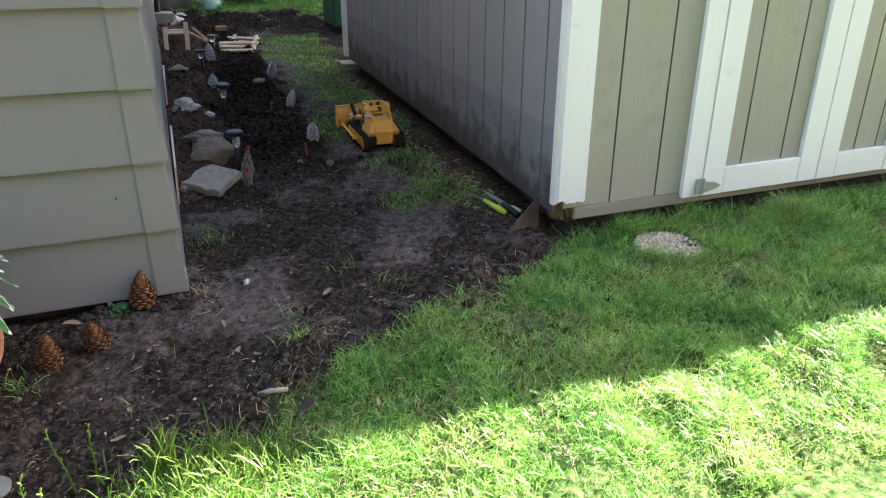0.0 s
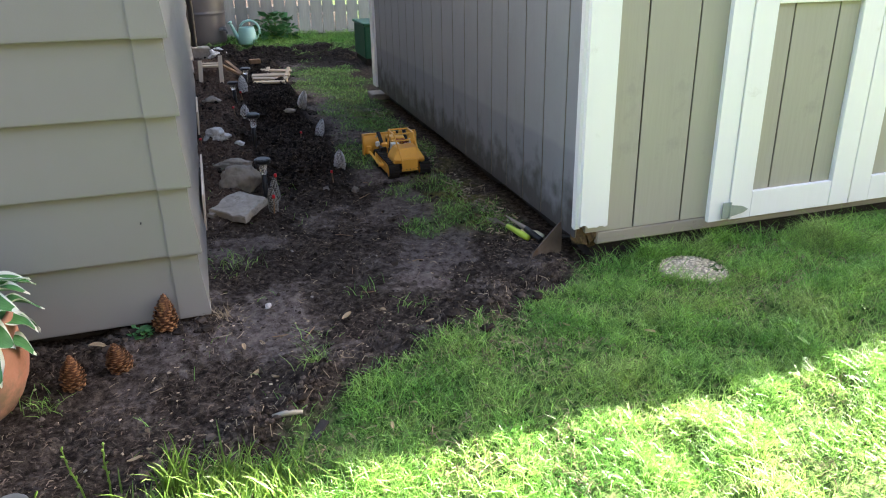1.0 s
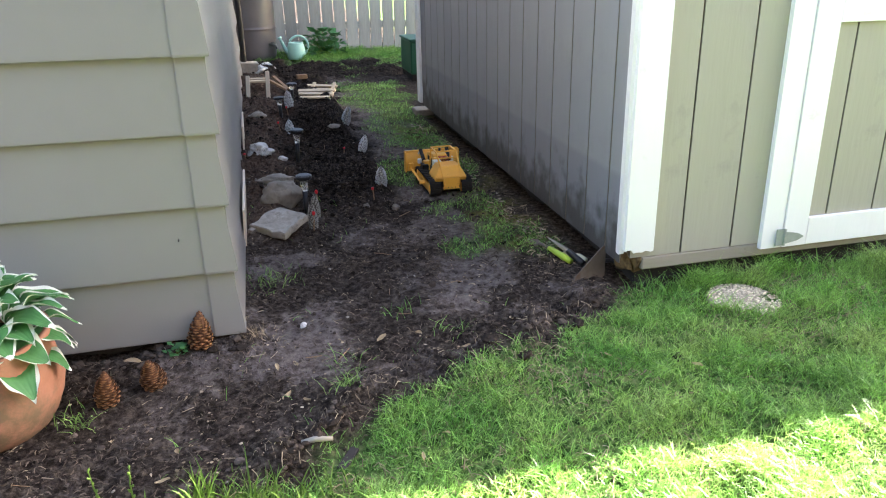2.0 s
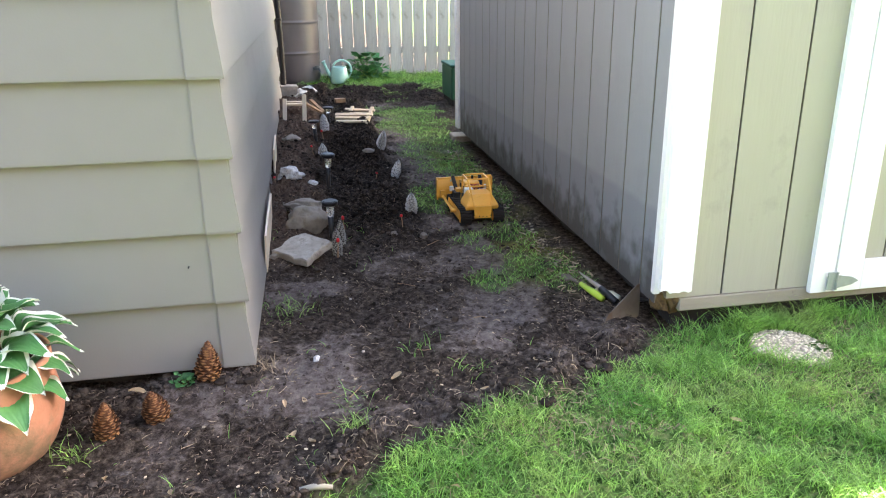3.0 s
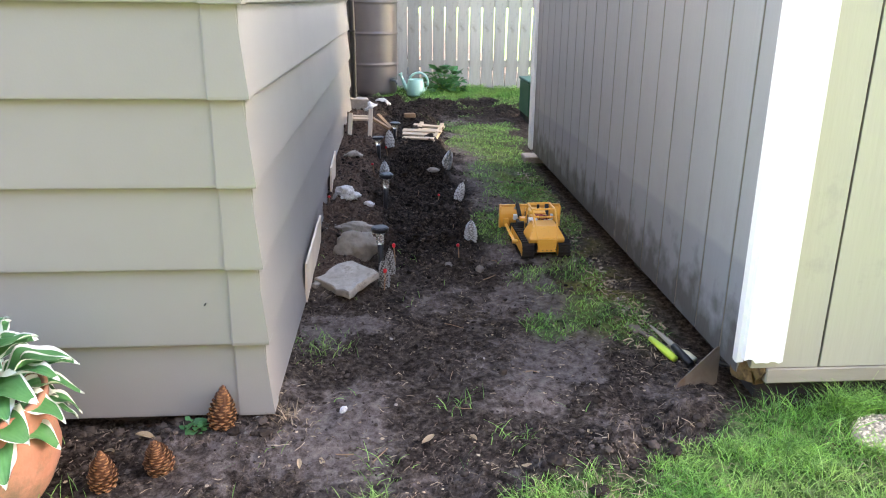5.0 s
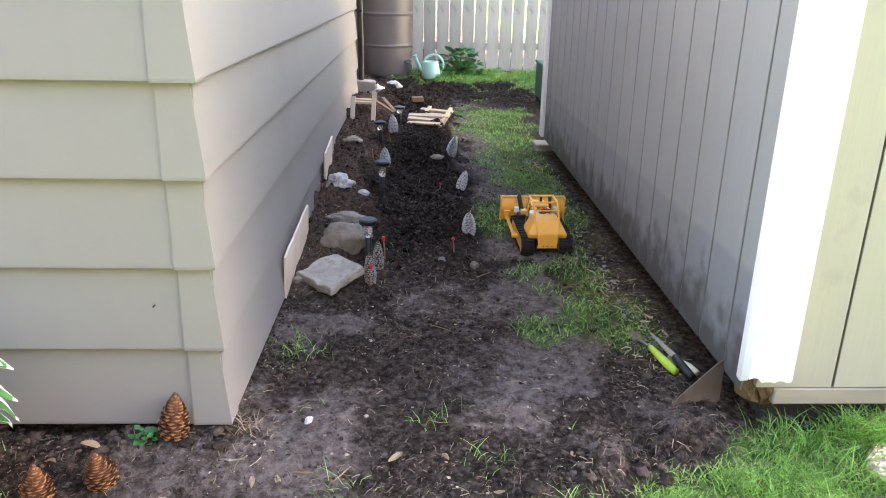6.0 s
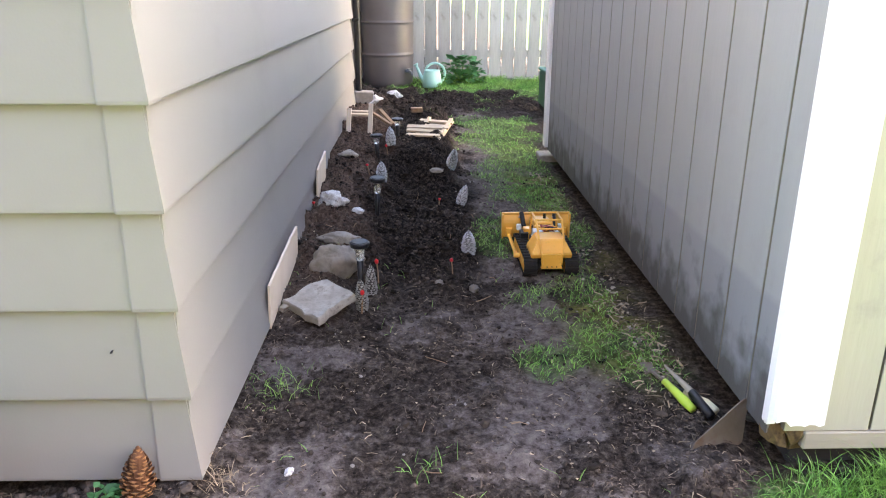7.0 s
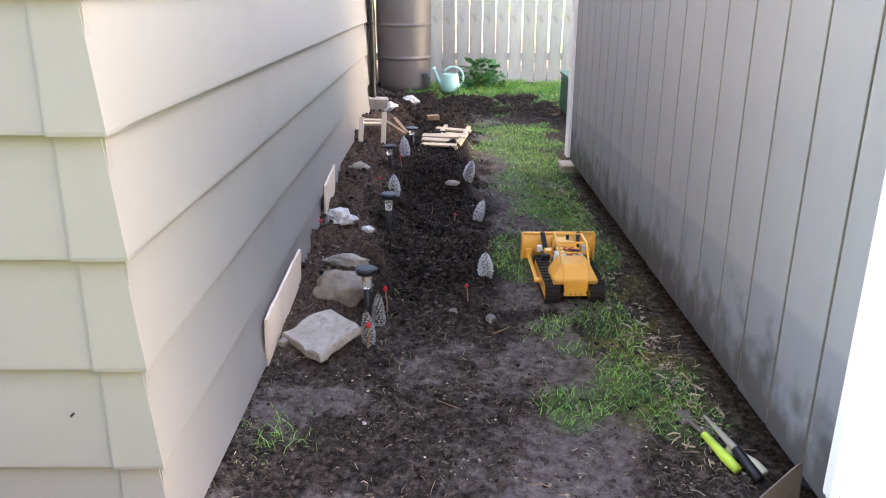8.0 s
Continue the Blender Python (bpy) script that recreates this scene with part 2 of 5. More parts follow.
def box(bm, lo, hi, bevel=0.0, m=None, mat=0):
    c = [(a + b) / 2 for a, b in zip(lo, hi)]
    d = [abs(b - a) for a, b in zip(lo, hi)]
    mm = Matrix.Translation(c) @ Matrix.Diagonal((*d, 1))
    if m is not None:
        mm = m @ mm
    made = bmesh.ops.create_cube(bm, size=1.0, matrix=mm)["verts"]
    faces = {f for v in made for f in v.link_faces}
    for f in faces:
        f.material_index = mat
    if bevel:
        edges = list({e for v in made for e in v.link_edges})
        bmesh.ops.bevel(bm, geom=edges, offset=bevel, segments=1, affect="EDGES", profile=0.5)
    return bm


def tube(bm, points, r, sides=8, mat=0):
    """A round bar along points."""
    rings = []
    pts = [Vector(p) for p in points]
    for k, p in enumerate(pts):
        a = pts[max(0, k - 1)]
        b = pts[min(len(pts) - 1, k + 1)]
        d = (b - a).normalized()
        up = Vector((0, 0, 1)) if abs(d.z) < 0.9 else Vector((1, 0, 0))
        u = d.cross(up).normalized()
        w = d.cross(u).normalized()
        rad = r[k] if isinstance(r, (list, tuple)) else r
        rings.append([bm.verts.new(p + rad * (math.cos(2 * math.pi * j / sides) * u + math.sin(2 * math.pi * j / sides) * w)) for j in range(sides)])
    for a, b in zip(rings, rings[1:]):
        for j in range(sides):
            bm.faces.new((a[j], a[(j + 1) % sides], b[(j + 1) % sides], b[j])).material_index = mat
    bm.faces.new(rings[0][::-1]).material_index = mat
    bm.faces.new(rings[-1]).material_index = mat
    return bm


def lathe(bm, profile, sides=24, centre=(0, 0, 0), mat=0, close=True):
    """Turns (radius, height) pairs round the upright axis."""
    c = Vector(centre)
    rings = [[bm.verts.new(c + Vector((r * math.cos(2 * math.pi * j / sides), r * math.sin(2 * math.pi * j / sides), z))) for j in range(sides)] for r, z in profile]
    for a, b in zip(rings, rings[1:]):
        for j in range(sides):
            bm.faces.new((a[j], a[(j + 1) % sides], b[(j + 1) % sides], b[j])).material_index = mat
    if close:
        bm.faces.new(rings[0][::-1]).material_index = mat
        bm.faces.new(rings[-1]).material_index = mat
    return bm


def prism(bm, outline, depth, m=None, mat=0):
    """A flat outline (x, z) given depth along y."""
    m = m or Matrix()
    a = [bm.verts.new(m @ Vector((x, 0, z))) for x, z in outline]
    b = [bm.verts.new(m @ Vector((x, depth, z))) for x, z in outline]
    n = len(a)
    bm.faces.new(a).material_index = mat
    bm.faces.new(b[::-1]).material_index = mat
    for k in range(n):
        bm.faces.new((a[(k + 1) % n], a[k], b[k], b[(k + 1) % n])).material_index = mat
    return bm


def rock_mesh(size, seed, rough=0.25, sub=4, flat=0.0):
    bm = bmesh.new()
    bmesh.ops.create_icosphere(bm, subdivisions=sub, radius=1.0)
    off = Vector((seed * 3.7, seed * 1.3, seed * 7.1))
    for v in bm.verts:
        d = 1 + rough * noise.noise(v.co * 1.3 + off) + 0.4 * rough * noise.noise(v.co * 3.5 + off) + 0.26 * rough * noise.noise(v.co * 8 + off)
        p = v.co * d
        if flat and p.z > flat:
            p.z = flat + (p.z - flat) * 0.25
        v.co = Vector((p.x * size[0], p.y * size[1], p.z * size[2]))
    return bm


def sstep(a, b, v):
    t = np.clip((np.asarray(v, float) - a) / (b - a), 0, 1)
    return t * t * (3 - 2 * t)


def value_noise(x, y, seed):
    """Smooth noise from -1 to 1 over the plan, one unit between knots."""
    table = np.random.RandomState(seed).rand(256, 256) * 2 - 1
    xi, yi = np.floor(x).astype(int), np.floor(y).astype(int)
    fx, fy = x - xi, y - yi
    fx, fy = fx * fx * (3 - 2 * fx), fy * fy * (3 - 2 * fy)
    a, b = table[xi % 256, yi % 256], table[(xi + 1) % 256, yi % 256]
    c, d = table[xi % 256, (yi + 1) % 256], table[(xi + 1) % 256, (yi + 1) % 256]
    return (a * (1 - fx) + b * fx) * (1 - fy) + (c * (1 - fx) + d * fx) * fy


def fractal(x, y, seed, octaves=4):
    total, amp = 0, 1.0
    for k in range(octaves):
        total = total + amp * value_noise(x * 2 ** k, y * 2 ** k, seed + k)
        amp *= 0.52
    return total


# ---- the lie of the land ----
def bank(x, y):
    """The smooth shape: a level path, and a bed of heaped soil along the house."""
    x, y = np.asarray(x, float), np.asarray(y, float)
    wall = np.interp(y, [2.5, 3.0, 3.9, 4.6, 5.4, 6.2, 7.2, 7.8], [0, 0.07, 0.16, 0.21, 0.29, 0.27, 0.10, 0])
    mid = np.interp(y, [3.1, 3.6, 4.5, 4.75, 5.0, 5.9, 6.5, 7.2], [0, 0.03, 0.05, 0.07, 0.19, 0.20, 0.16, 0])
    a = sstep(0.42, 0.08, x)
    edge = sstep(0.74, 0.56, x)
    foot = 0.024 * sstep(1.93, 2.07, y) * sstep(0.06, -0.04, x) * sstep(2.6, 2.3, y)
    heap = 0.085 * np.exp(-(((x - 0.49) / 0.15) ** 4 + ((y - 4.78) / 0.17) ** 2)) - 0.05 * np.exp(-(((x - 0.42) / 0.2) ** 2 + ((y - 4.45) / 0.16) ** 2))
    return -0.03 + foot + heap + np.maximum(wall * a + mid * (1 - a) * edge, mid * edge * 0.9)


def lawn_edge(x):
    return np.interp(x, [-1.6, -0.9, -0.5, -0.3, -0.2, -0.07, 0.15, 0.28, 0.54, 0.81, 1.0, 1.2, 1.28], [-2.4, -1.2, 0.6, 1.15, 1.24, 1.32, 1.44, 1.58, 1.70, 1.82, 1.87, 2.06, 2.15])


def grassy(x, y):
    """How much grass grows at a place, 0 to 1."""
    x, y = np.asarray(x, float), np.asarray(y, float)
    wob = 0.075 * fractal(x * 8, y * 8, 11, 4)
    g = sstep(0.07, -0.09, y - lawn_edge(x) + wob)
    g = g * np.where(x > 1.24, sstep(2.16, 2.06, y + wob), 1.0)
    blot = fractal(x * 6, y * 6, 23, 3)
    for cx, cy, rx, ry, s in ((1.08, 2.70, 0.16, 0.18, 0.5), (0.88, 2.66, 0.10, 0.10, 0.55), (0.80, 3.75, 0.09, 0.34, 0.42), (1.04, 3.4, 0.10, 0.35, 0.25),
                              (1.10, 3.05, 0.08, 0.26, 0.4), (1.13, 4.1, 0.10, 0.5, 0.45), (0.86, 3.12, 0.07, 0.08, 0.4), (0.92, 2.95, 0.06, 0.05, 0.35), (1.04, 5.0, 0.22, 0.6, 0.5), (1.05, 6.1, 0.34, 0.85, 0.6), (1.15, 8.85, 1.05, 0.52, 1.0), (2.6, 8.4, 1.2, 1.0, 1.0)):
        d = np.sqrt(((x - cx) / rx) ** 2 + ((y - cy) / ry) ** 2)
        g = np.maximum(g, s * sstep(1.25, 0.55, d + 0.45 * blot))
    return g


def relief(x, y):
    """The small lumps and hollows on top of the smooth shape."""
    g = grassy(x, y)
    bed = sstep(0.85, 0.6, x) * sstep(2.9, 3.4, y)
    verge = np.exp(-((y - lawn_edge(x) - 0.10) / 0.09) ** 2) * sstep(1.25, 1.0, x) * sstep(-0.2, 0.1, x)
    loose = np.clip(0.30 + 0.8 * bed + 0.9 * verge + 0.5 * sstep(6.8, 7.2, y), 0, 1.4)
    lumps = 0.026 * fractal(x * 9, y * 9, 31, 3) + 0.020 * np.abs(fractal(x * 33, y * 33, 41, 3)) + 0.004 * fractal(x * 90, y * 90, 51, 2)
    path = 0.010 * fractal(x * 3, y * 3, 61, 3) + 0.0065 * np.abs(fractal(x * 30, y * 30, 71, 3))
    hollow = -0.035 * np.exp(-(((x - 0.5) / 0.16) ** 2 + ((y - 3.95) / 0.3) ** 2))
    return path + lumps * loose + hollow * bed + 0.022 * verge + 0.004 * g


def ground_z(x, y):
    return bank(x, y) + relief(x, y)


def gz(x, y):
    return float(ground_z(np.array([x]), np.array([y]))[0])


# ---- ground ----
def soil_material():
    m = bpy.data.materials.new("garden_soil")
    m.use_nodes = True
    n, l = m.node_tree.nodes, m.node_tree.links
    b = n["Principled BSDF"]
    tc = n.new("ShaderNodeTexCoord")

    def noise_node(scale, detail=6.0, rough=0.65):
        t = n.new("ShaderNodeTexNoise")
        t.inputs["Scale"].default_value, t.inputs["Detail"].default_value, t.inputs["Roughness"].default_value = scale, detail, rough
        l.new(tc.outputs["Object"], t.inputs["Vector"])
        return t.outputs["Fac"]

    def ramp(fac, stops):
        r = n.new("ShaderNodeValToRGB")
        while len(r.color_ramp.elements) < len(stops):
            r.color_ramp.elements.new(0.5)
        for e, (p, c) in zip(r.color_ramp.elements, stops):
            e.position, e.color = p, (*c, 1)
        l.new(fac, r.inputs["Fac"])
        return r.outputs["Color"]

    def mix(fac, a, c):
        x = n.new("ShaderNodeMix")
        x.data_type = "RGBA"
        l.new(fac, x.inputs["Factor"])
        l.new(a, x.inputs["A"])
        l.new(c, x.inputs["B"])
        return x.outputs["Result"]

    def mask(name):
        a = n.new("ShaderNodeAttribute")
        a.attribute_name = name
        return a.outputs["Fac"]

    dark = ramp(noise_node(45, 9.0, 0.75), [(0.40, (0.018, 0.0130, 0.0098)), (0.52, (0.055, 0.042, 0.033)), (0.66, (0.140, 0.111, 0.088))])
    dry = ramp(noise_node(34, 9.0, 0.75), [(0.36, (0.050, 0.038, 0.032)), (0.50, (0.145, 0.117, 0.102)), (0.68, (0.25, 0.212, 0.186))])
    thatch = ramp(noise_node(40), [(0.34, (0.020, 0.042, 0.011)), (0.48, (0.075, 0.145, 0.036)), (0.62, (0.20, 0.24, 0.095))])
    fresh = ramp(noise_node(60, 9.0, 0.75), [(0.42, (0.006, 0.0044, 0.0034)), (0.52, (0.026, 0.0195, 0.015)), (0.64, (0.085, 0.066, 0.052))])
    crumbled = n.new("ShaderNodeMath")
    crumbled.operation = "MULTIPLY_ADD"
    l.new(noise_node(17, 7.0, 0.7), crumbled.inputs[0])
    crumbled.inputs[1].default_value = 1.8
    crumbled.inputs[2].default_value = -0.9
    edge = n.new("ShaderNodeMath")
    edge.operation = "ADD"
    l.new(mask("trodden"), edge.inputs[0])
    l.new(crumbled.outputs["Value"], edge.inputs[1])
    pressed = n.new("ShaderNodeMapRange")
    pressed.inputs["From Min"].default_value, pressed.inputs["From Max"].default_value = 0.18, 0.62
    l.new(edge.outputs["Value"], pressed.inputs["Value"])
    c = mix(mask("fresh"), mix(pressed.outputs["Result"], dark, dry), fresh)
    moss = ramp(noise_node(38), [(0.34, (0.065, 0.072, 0.014)), (0.50, (0.155, 0.155, 0.038)), (0.66, (0.28, 0.235, 0.10))])
    c = mix(mask("moss"), c, moss)
    brown = ramp(noise_node(50, 9.0, 0.75), [(0.38, (0.035, 0.022, 0.015)), (0.52, (0.105, 0.069, 0.049)), (0.66, (0.20, 0.145, 0.110))])
    c = mix(mask("brown"), c, brown)
    c = mix(mask("grass"), c, thatch)
    l.new(c, b.inputs["Base Color"])
    b.inputs["Roughness"].default_value = 0.92
    b.inputs["Specular IOR Level"].default_value = 0.04
    bp = n.new("ShaderNodeBump")
    bp.inputs["Strength"].default_value, bp.inputs["Distance"].default_value = 1.0, 0.012
    l.new(noise_node(110, 8.0, 0.75), bp.inputs["Height"])
    l.new(bp.outputs["Normal"], b.inputs["Normal"])
    return m


def axis(lo, hi, step, far):
    fine = np.arange(lo, hi, step)
    grow, d = [], step
    while sum(grow) < far:
        d *= 1.35
        grow.append(d)
    out = np.cumsum(grow)
    return np.concatenate([(lo - out)[::-1], fine, fine[-1] + out])


def grid_mesh(name, xs, ys):
    X, Y = np.meshgrid(xs, ys)
    near = sstep(14, 8, np.abs(Y - 4)) * sstep(9, 5, np.abs(X))
    Z = bank(X, Y) + relief(X, Y) * near
    co = np.stack([X.ravel(), Y.ravel(), Z.ravel()], 1)
    nx, ny = len(xs), len(ys)
    i = (np.arange(ny - 1)[:, None] * nx + np.arange(nx - 1)[None, :]).ravel()
    faces = np.stack([i, i + 1, i + nx + 1, i + nx], 1)
    me = bpy.data.meshes.new(name)
    me.from_pydata(co.tolist(), [], faces.tolist())
    me.polygons.foreach_set("use_smooth", [True] * len(me.polygons))
    return me, X.ravel(), Y.ravel()


def trodden(x, y):
    """Where feet have pressed and dried the soil grey."""
    path = np.exp(-((x - (0.85 - 0.03 * (y - 3))) / 0.26) ** 2) * sstep(1.7, 2.2, y) * sstep(7.6, 6.5, y)
    front = np.exp(-(((x - 0.1) / 0.5) ** 2 + ((y - 1.9) / 0.35) ** 2)) * 0.45
    bare = 0.5 * np.exp(-(((x - 0.15) / 0.25) ** 2 + ((y - 2.5) / 0.5) ** 2))
    return np.clip((path + front * 0.6 + bare) * (0.80 + 1.7 * fractal(x * 4.5, y * 4.5, 81, 4)) + 0.10 * fractal(x * 14, y * 14, 91, 3), 0, 1)


def fresh_dug(x, y):
    """The newly turned bed along the house and the strip before the far grass."""
    wob = 0.10 * fractal(x * 5, y * 5, 95, 3)
    bed = sstep(0.82, 0.66, x + wob) * sstep(3.05, 3.45, y + wob) * sstep(0.02, 0.22, x + wob)
    return np.clip(np.maximum(bed, sstep(7.0, 7.3, y + wob) * sstep(8.4, 8.2, y + wob)), 0, 1)


def brown_earth(x, y):
    """Drier brown earth against the house wall."""
    wob = 0.09 * fractal(x * 6, y * 6, 97, 3)
    return 0.9 * sstep(0.30, 0.16, x + wob) * sstep(2.75, 3.0, y + wob) * sstep(6.4, 5.6, y)


def mossy(x, y):
    """Moss and litter along the shed's foot."""
    strip = np.exp(-((x - 1.10) / 0.11) ** 2) * sstep(2.35, 2.7, y) * sstep(6.2, 5.2, y)
    return np.clip(strip * (0.35 + 1.3 * fractal(x * 8, y * 8, 99, 4)), 0, 0.85)


ground_me, gx, gy = grid_mesh("ground", axis(-0.9, 2.0, 0.014, 320), axis(0.95, 9.2, 0.018, 320))
far_lawn = np.maximum(sstep(2.2, 2.6, gx), sstep(-3.0, -3.6, gx))
for name, values in (("grass", np.maximum(grassy(gx, gy), far_lawn)), ("trodden", trodden(gx, gy)), ("fresh", fresh_dug(gx, gy)), ("brown", brown_earth(gx, gy)), ("moss", mossy(gx, gy))):
    ground_me.attributes.new(name, "FLOAT", "POINT").data.foreach_set("value", np.asarray(values, np.float32))
ground_me.materials.append(soil_material())
ground = tagged(new("ground", ground_me), "dark bare garden soil and trodden path running into lawn", "ground", kind="structure")

# ---- house ----
house = thing("house", "house with sage-grey lap siding and metal corner caps", "house", kind="structure")
COURSES, LAP, EAVE = 13, 0.2, 2.62


def lap_board(length):
    """A siding board along x, out towards -y, thicker at its lower lip."""
    bm = bmesh.new()
    prof = [(0.012, 0.0), (-0.0195, 0.0), (-0.021, 0.002), (-0.021, 0.008), (-0.001, 0.206), (0.012, 0.206)]
    a = [bm.verts.new((0, y, z)) for y, z in prof]
    b = [bm.verts.new((length, y, z)) for y, z in prof]
    k = len(prof)
    bm.faces.new(a[::-1])
    bm.faces.new(b)
    for j in range(k):
        bm.faces.new((a[j], a[(j + 1) % k], b[(j + 1) % k], b[j]))
    bmesh.ops.recalc_face_normals(bm, faces=bm.faces[:])
    return bm


def corner_cap():
    """A folded metal cap for one course at the corner."""
    bm = bmesh.new()
    lo, hi = 0.0226, 0.0042
    ring = []
    for z, o in ((-0.001, lo), (0.006, lo + 0.0006), (0.2, hi)):
        ring.append([bm.verts.new(p) for p in ((-0.068, -o, z), (-0.064, -o - 0.001, z), (o, -o, z), (o, 0.036, z), (o, 0.040, z))])
    for a, b in zip(ring, ring[1:]):
        for j in range(4):
            bm.faces.new((a[j], a[j + 1], b[j + 1], b[j]))
    inner = [bm.verts.new(p) for p in ((-0.068, 0.0, -0.003), (0.0, 0.0, -0.003), (0.0, 0.040, -0.003))]
    bm.faces.new((ring[0][0], inner[0], inner[1], ring[0][2], ring[0][1]))
    bm.faces.new((inner[1], inner[2], ring[0][4], ring[0][3], ring[0][2]))
    bmesh.ops.recalc_face_normals(bm, faces=bm.faces[:])
    return bm


front_me = cap_me = None
for k in range(COURSES):
    z = 0.02 + LAP * k
    if front_me is None:
        ob = part("siding_board", lap_board(5.0), SIDING, house)
        front_me = ob.data
        cap = part("corner_cap", corner_cap(), SIDING, house, "folded metal siding corner cap")
        cap_me = cap.data
    else:
        ob, cap = new("siding_board", front_me), new("corner_cap", cap_me)
        ob.parent = cap.parent = house
    ob.matrix_world = pose(-5.0, 2.105, z)
    cap.matrix_world = pose(-0.010, 2.105, z, 0, 0, random.uniform(-0.25, 0.25))
    seam = 4.15 if k == 4 else (3.2 + 1.9 * ((k * 0.37) % 1.0))
    for a, b, out in ((2.105, seam, 0.0), (seam + 0.002, 5.86, -0.0015)):
        side = part("siding_board", lap_board(b - a), SIDING, house)
        side.matrix_world = Matrix.Translation((-0.011 + out, a, z)) @ pose(0, 0, 0, 0, 0, 90)

part("nail", tube(bmesh.new(), [(-0.134, 2.085, 0.328), (-0.134, 2.105, 0.328)], 0.0021, 8), BLACK, house, "dark nail head")
bm = bmesh.new()
box(bm, (-4.96, 2.135, -0.3), (-0.035, 5.83, EAVE))
core = part("wall", bm, FOUNDATION, house, "dark wall core and foundation")
bm = bmesh.new()
box(bm, (-5.0, 5.84, 0.0), (-0.004, 5.88, EAVE))
part("back_wall", bm, SIDING, house)
bm = bmesh.new()
x0, x1, y0, y1 = -5.3, 0.14, 2.06, 6.02
low = [bm.verts.new(p) for p in ((x0, y0, EAVE - 0.12), (x1, y0, EAVE - 0.12), (x1, y1, EAVE - 0.12), (x0, y1, EAVE - 0.12))]
high = [bm.verts.new((v.co.x, v.co.y, EAVE)) for v in low]
top = [bm.verts.new((-2.5, 3.9, 3.5)), bm.verts.new((-2.5, 4.1, 3.5))]
bm.faces.new(low[::-1])
for j in range(4):
    bm.faces.new((low[j], low[(j + 1) % 4], high[(j + 1) % 4], high[j]))
bm.faces.new((high[0], high[1], top[0]))
bm.faces.new((high[1], high[2], top[1], top[0]))
bm.faces.new((high[2], high[3], top[1]))
bm.faces.new((high[3], high[0], top[0], top[1]))
part("roof", bm, ROOFING, house)
# unseen wing and roof, added to block light left of the rain barrel
bm = bmesh.new()
box(bm, (-5.0, 5.88, -0.2), (-0.36, 9.28, 2.9))
part("rear_wing", bm, SIDING, house, "plain set-back wing, unseen, added to darken the barrel's left")
bm = bmesh.new()
box(bm, (-5.3, 6.05, 2.9), (-0.20, 9.28, 3.02))
part("rear_roof", bm, ROOFING, house)

# unseen wall added behind the camera to cut light on the house and shed fronts
bm = bmesh.new()
box(bm, (-9.0, -2.9, -0.3), (10.0, -2.5, 3.7))
tagged(part("wall_south", bm, DARK_WALL, None), "plain dark brown wall, unseen, added to dim the fronts", "wall", kind="structure")

# black pipe at the far corner of the house
pipe = thing("drain_pipe", "black drain pipe standing at the house's far corner", "pipe")
part("pipe", tube(bmesh.new(), [(0.022, 5.905, 2.4), (0.022, 5.91, 1.2), (0.028, 5.905, 0.6), (0.024, 5.905, 0.33), (0.05, 5.91, 0.20)], 0.022, 10), BLACK, pipe, smooth=True)
for z in (0.8, 1.7):
    bm = bmesh.new()
    box(bm, (-0.01, 5.882, z), (0.048, 5.935, z + 0.018), 0.003)
    part("pipe_clip", bm, BLACK, pipe)

# ---- shed ----
SX, SX2, SY, SY2, ST = 1.275, 5.6, 2.14, 5.26, 1.62
shed = thing("shed", "garden shed with grooved grey-beige siding and white trim", "shed", kind="structure")
bm = bmesh.new()
box(bm, (SX + 0.022, SY + 0.022, 0.06), (SX2, SY2, ST))
part("wall_core", bm, SHED_PAINT, shed)
bm = bmesh.new()
box(bm, (SX + 0.08, SY + 0.06, -0.12), (SX2 - 0.08, SY2 - 0.06, 0.058))
part("floor_skid", bm, FOUNDATION, shed, "dark timber floor skid")


def plank(w, h, t=0.012):
    """One strip between two grooves, standing on z = 0, facing -y."""
    bm = bmesh.new()
    a = 0.0015
    outline = [(0, 0.012), (0, -t + a), (a, -t), (w - a, -t), (w, -t + a), (w, 0.012)]
    lo = [bm.verts.new((x, y, 0)) for x, y in outline]
    hi = [bm.verts.new((x, y, h)) for x, y in outline]
    for j in range(5):
        bm.faces.new((lo[j], lo[j + 1], hi[j + 1], hi[j])).material_index = 1 if j in (0, 4) else 0
    bm.faces.new(lo[::-1])
    bm.faces.new(hi)
    return bm


def planks(edges, z0, z1, place, mat, parent, gap=0.006):
    for a, b in zip(edges, edges[1:]):
        if b - a > 0.012:
            ob = part("siding_plank", plank(b - a - gap, z1 - z0), (mat, GROOVE), parent)
            ob.matrix_local = place(a + gap / 2, z0)


side_edges = [SY + 0.03] + [2.283 + 0.1735 * k for k in range(17)] + [SY2]
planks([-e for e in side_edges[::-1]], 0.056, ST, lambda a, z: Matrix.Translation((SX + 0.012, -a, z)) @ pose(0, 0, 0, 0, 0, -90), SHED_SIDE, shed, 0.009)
front_edges = [SX + 0.02, 1.492, 1.692, 1.892]
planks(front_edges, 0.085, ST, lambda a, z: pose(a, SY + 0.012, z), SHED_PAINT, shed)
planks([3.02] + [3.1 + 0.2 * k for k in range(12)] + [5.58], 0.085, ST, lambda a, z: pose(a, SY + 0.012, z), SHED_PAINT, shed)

bm = bmesh.new()
box(bm, (1.345, SY - 0.002, 0.036), (SX2, SY + 0.05, 0.082), 0.004)
part("sill", bm, SILL_WOOD, shed, "weathered bare timber sill")
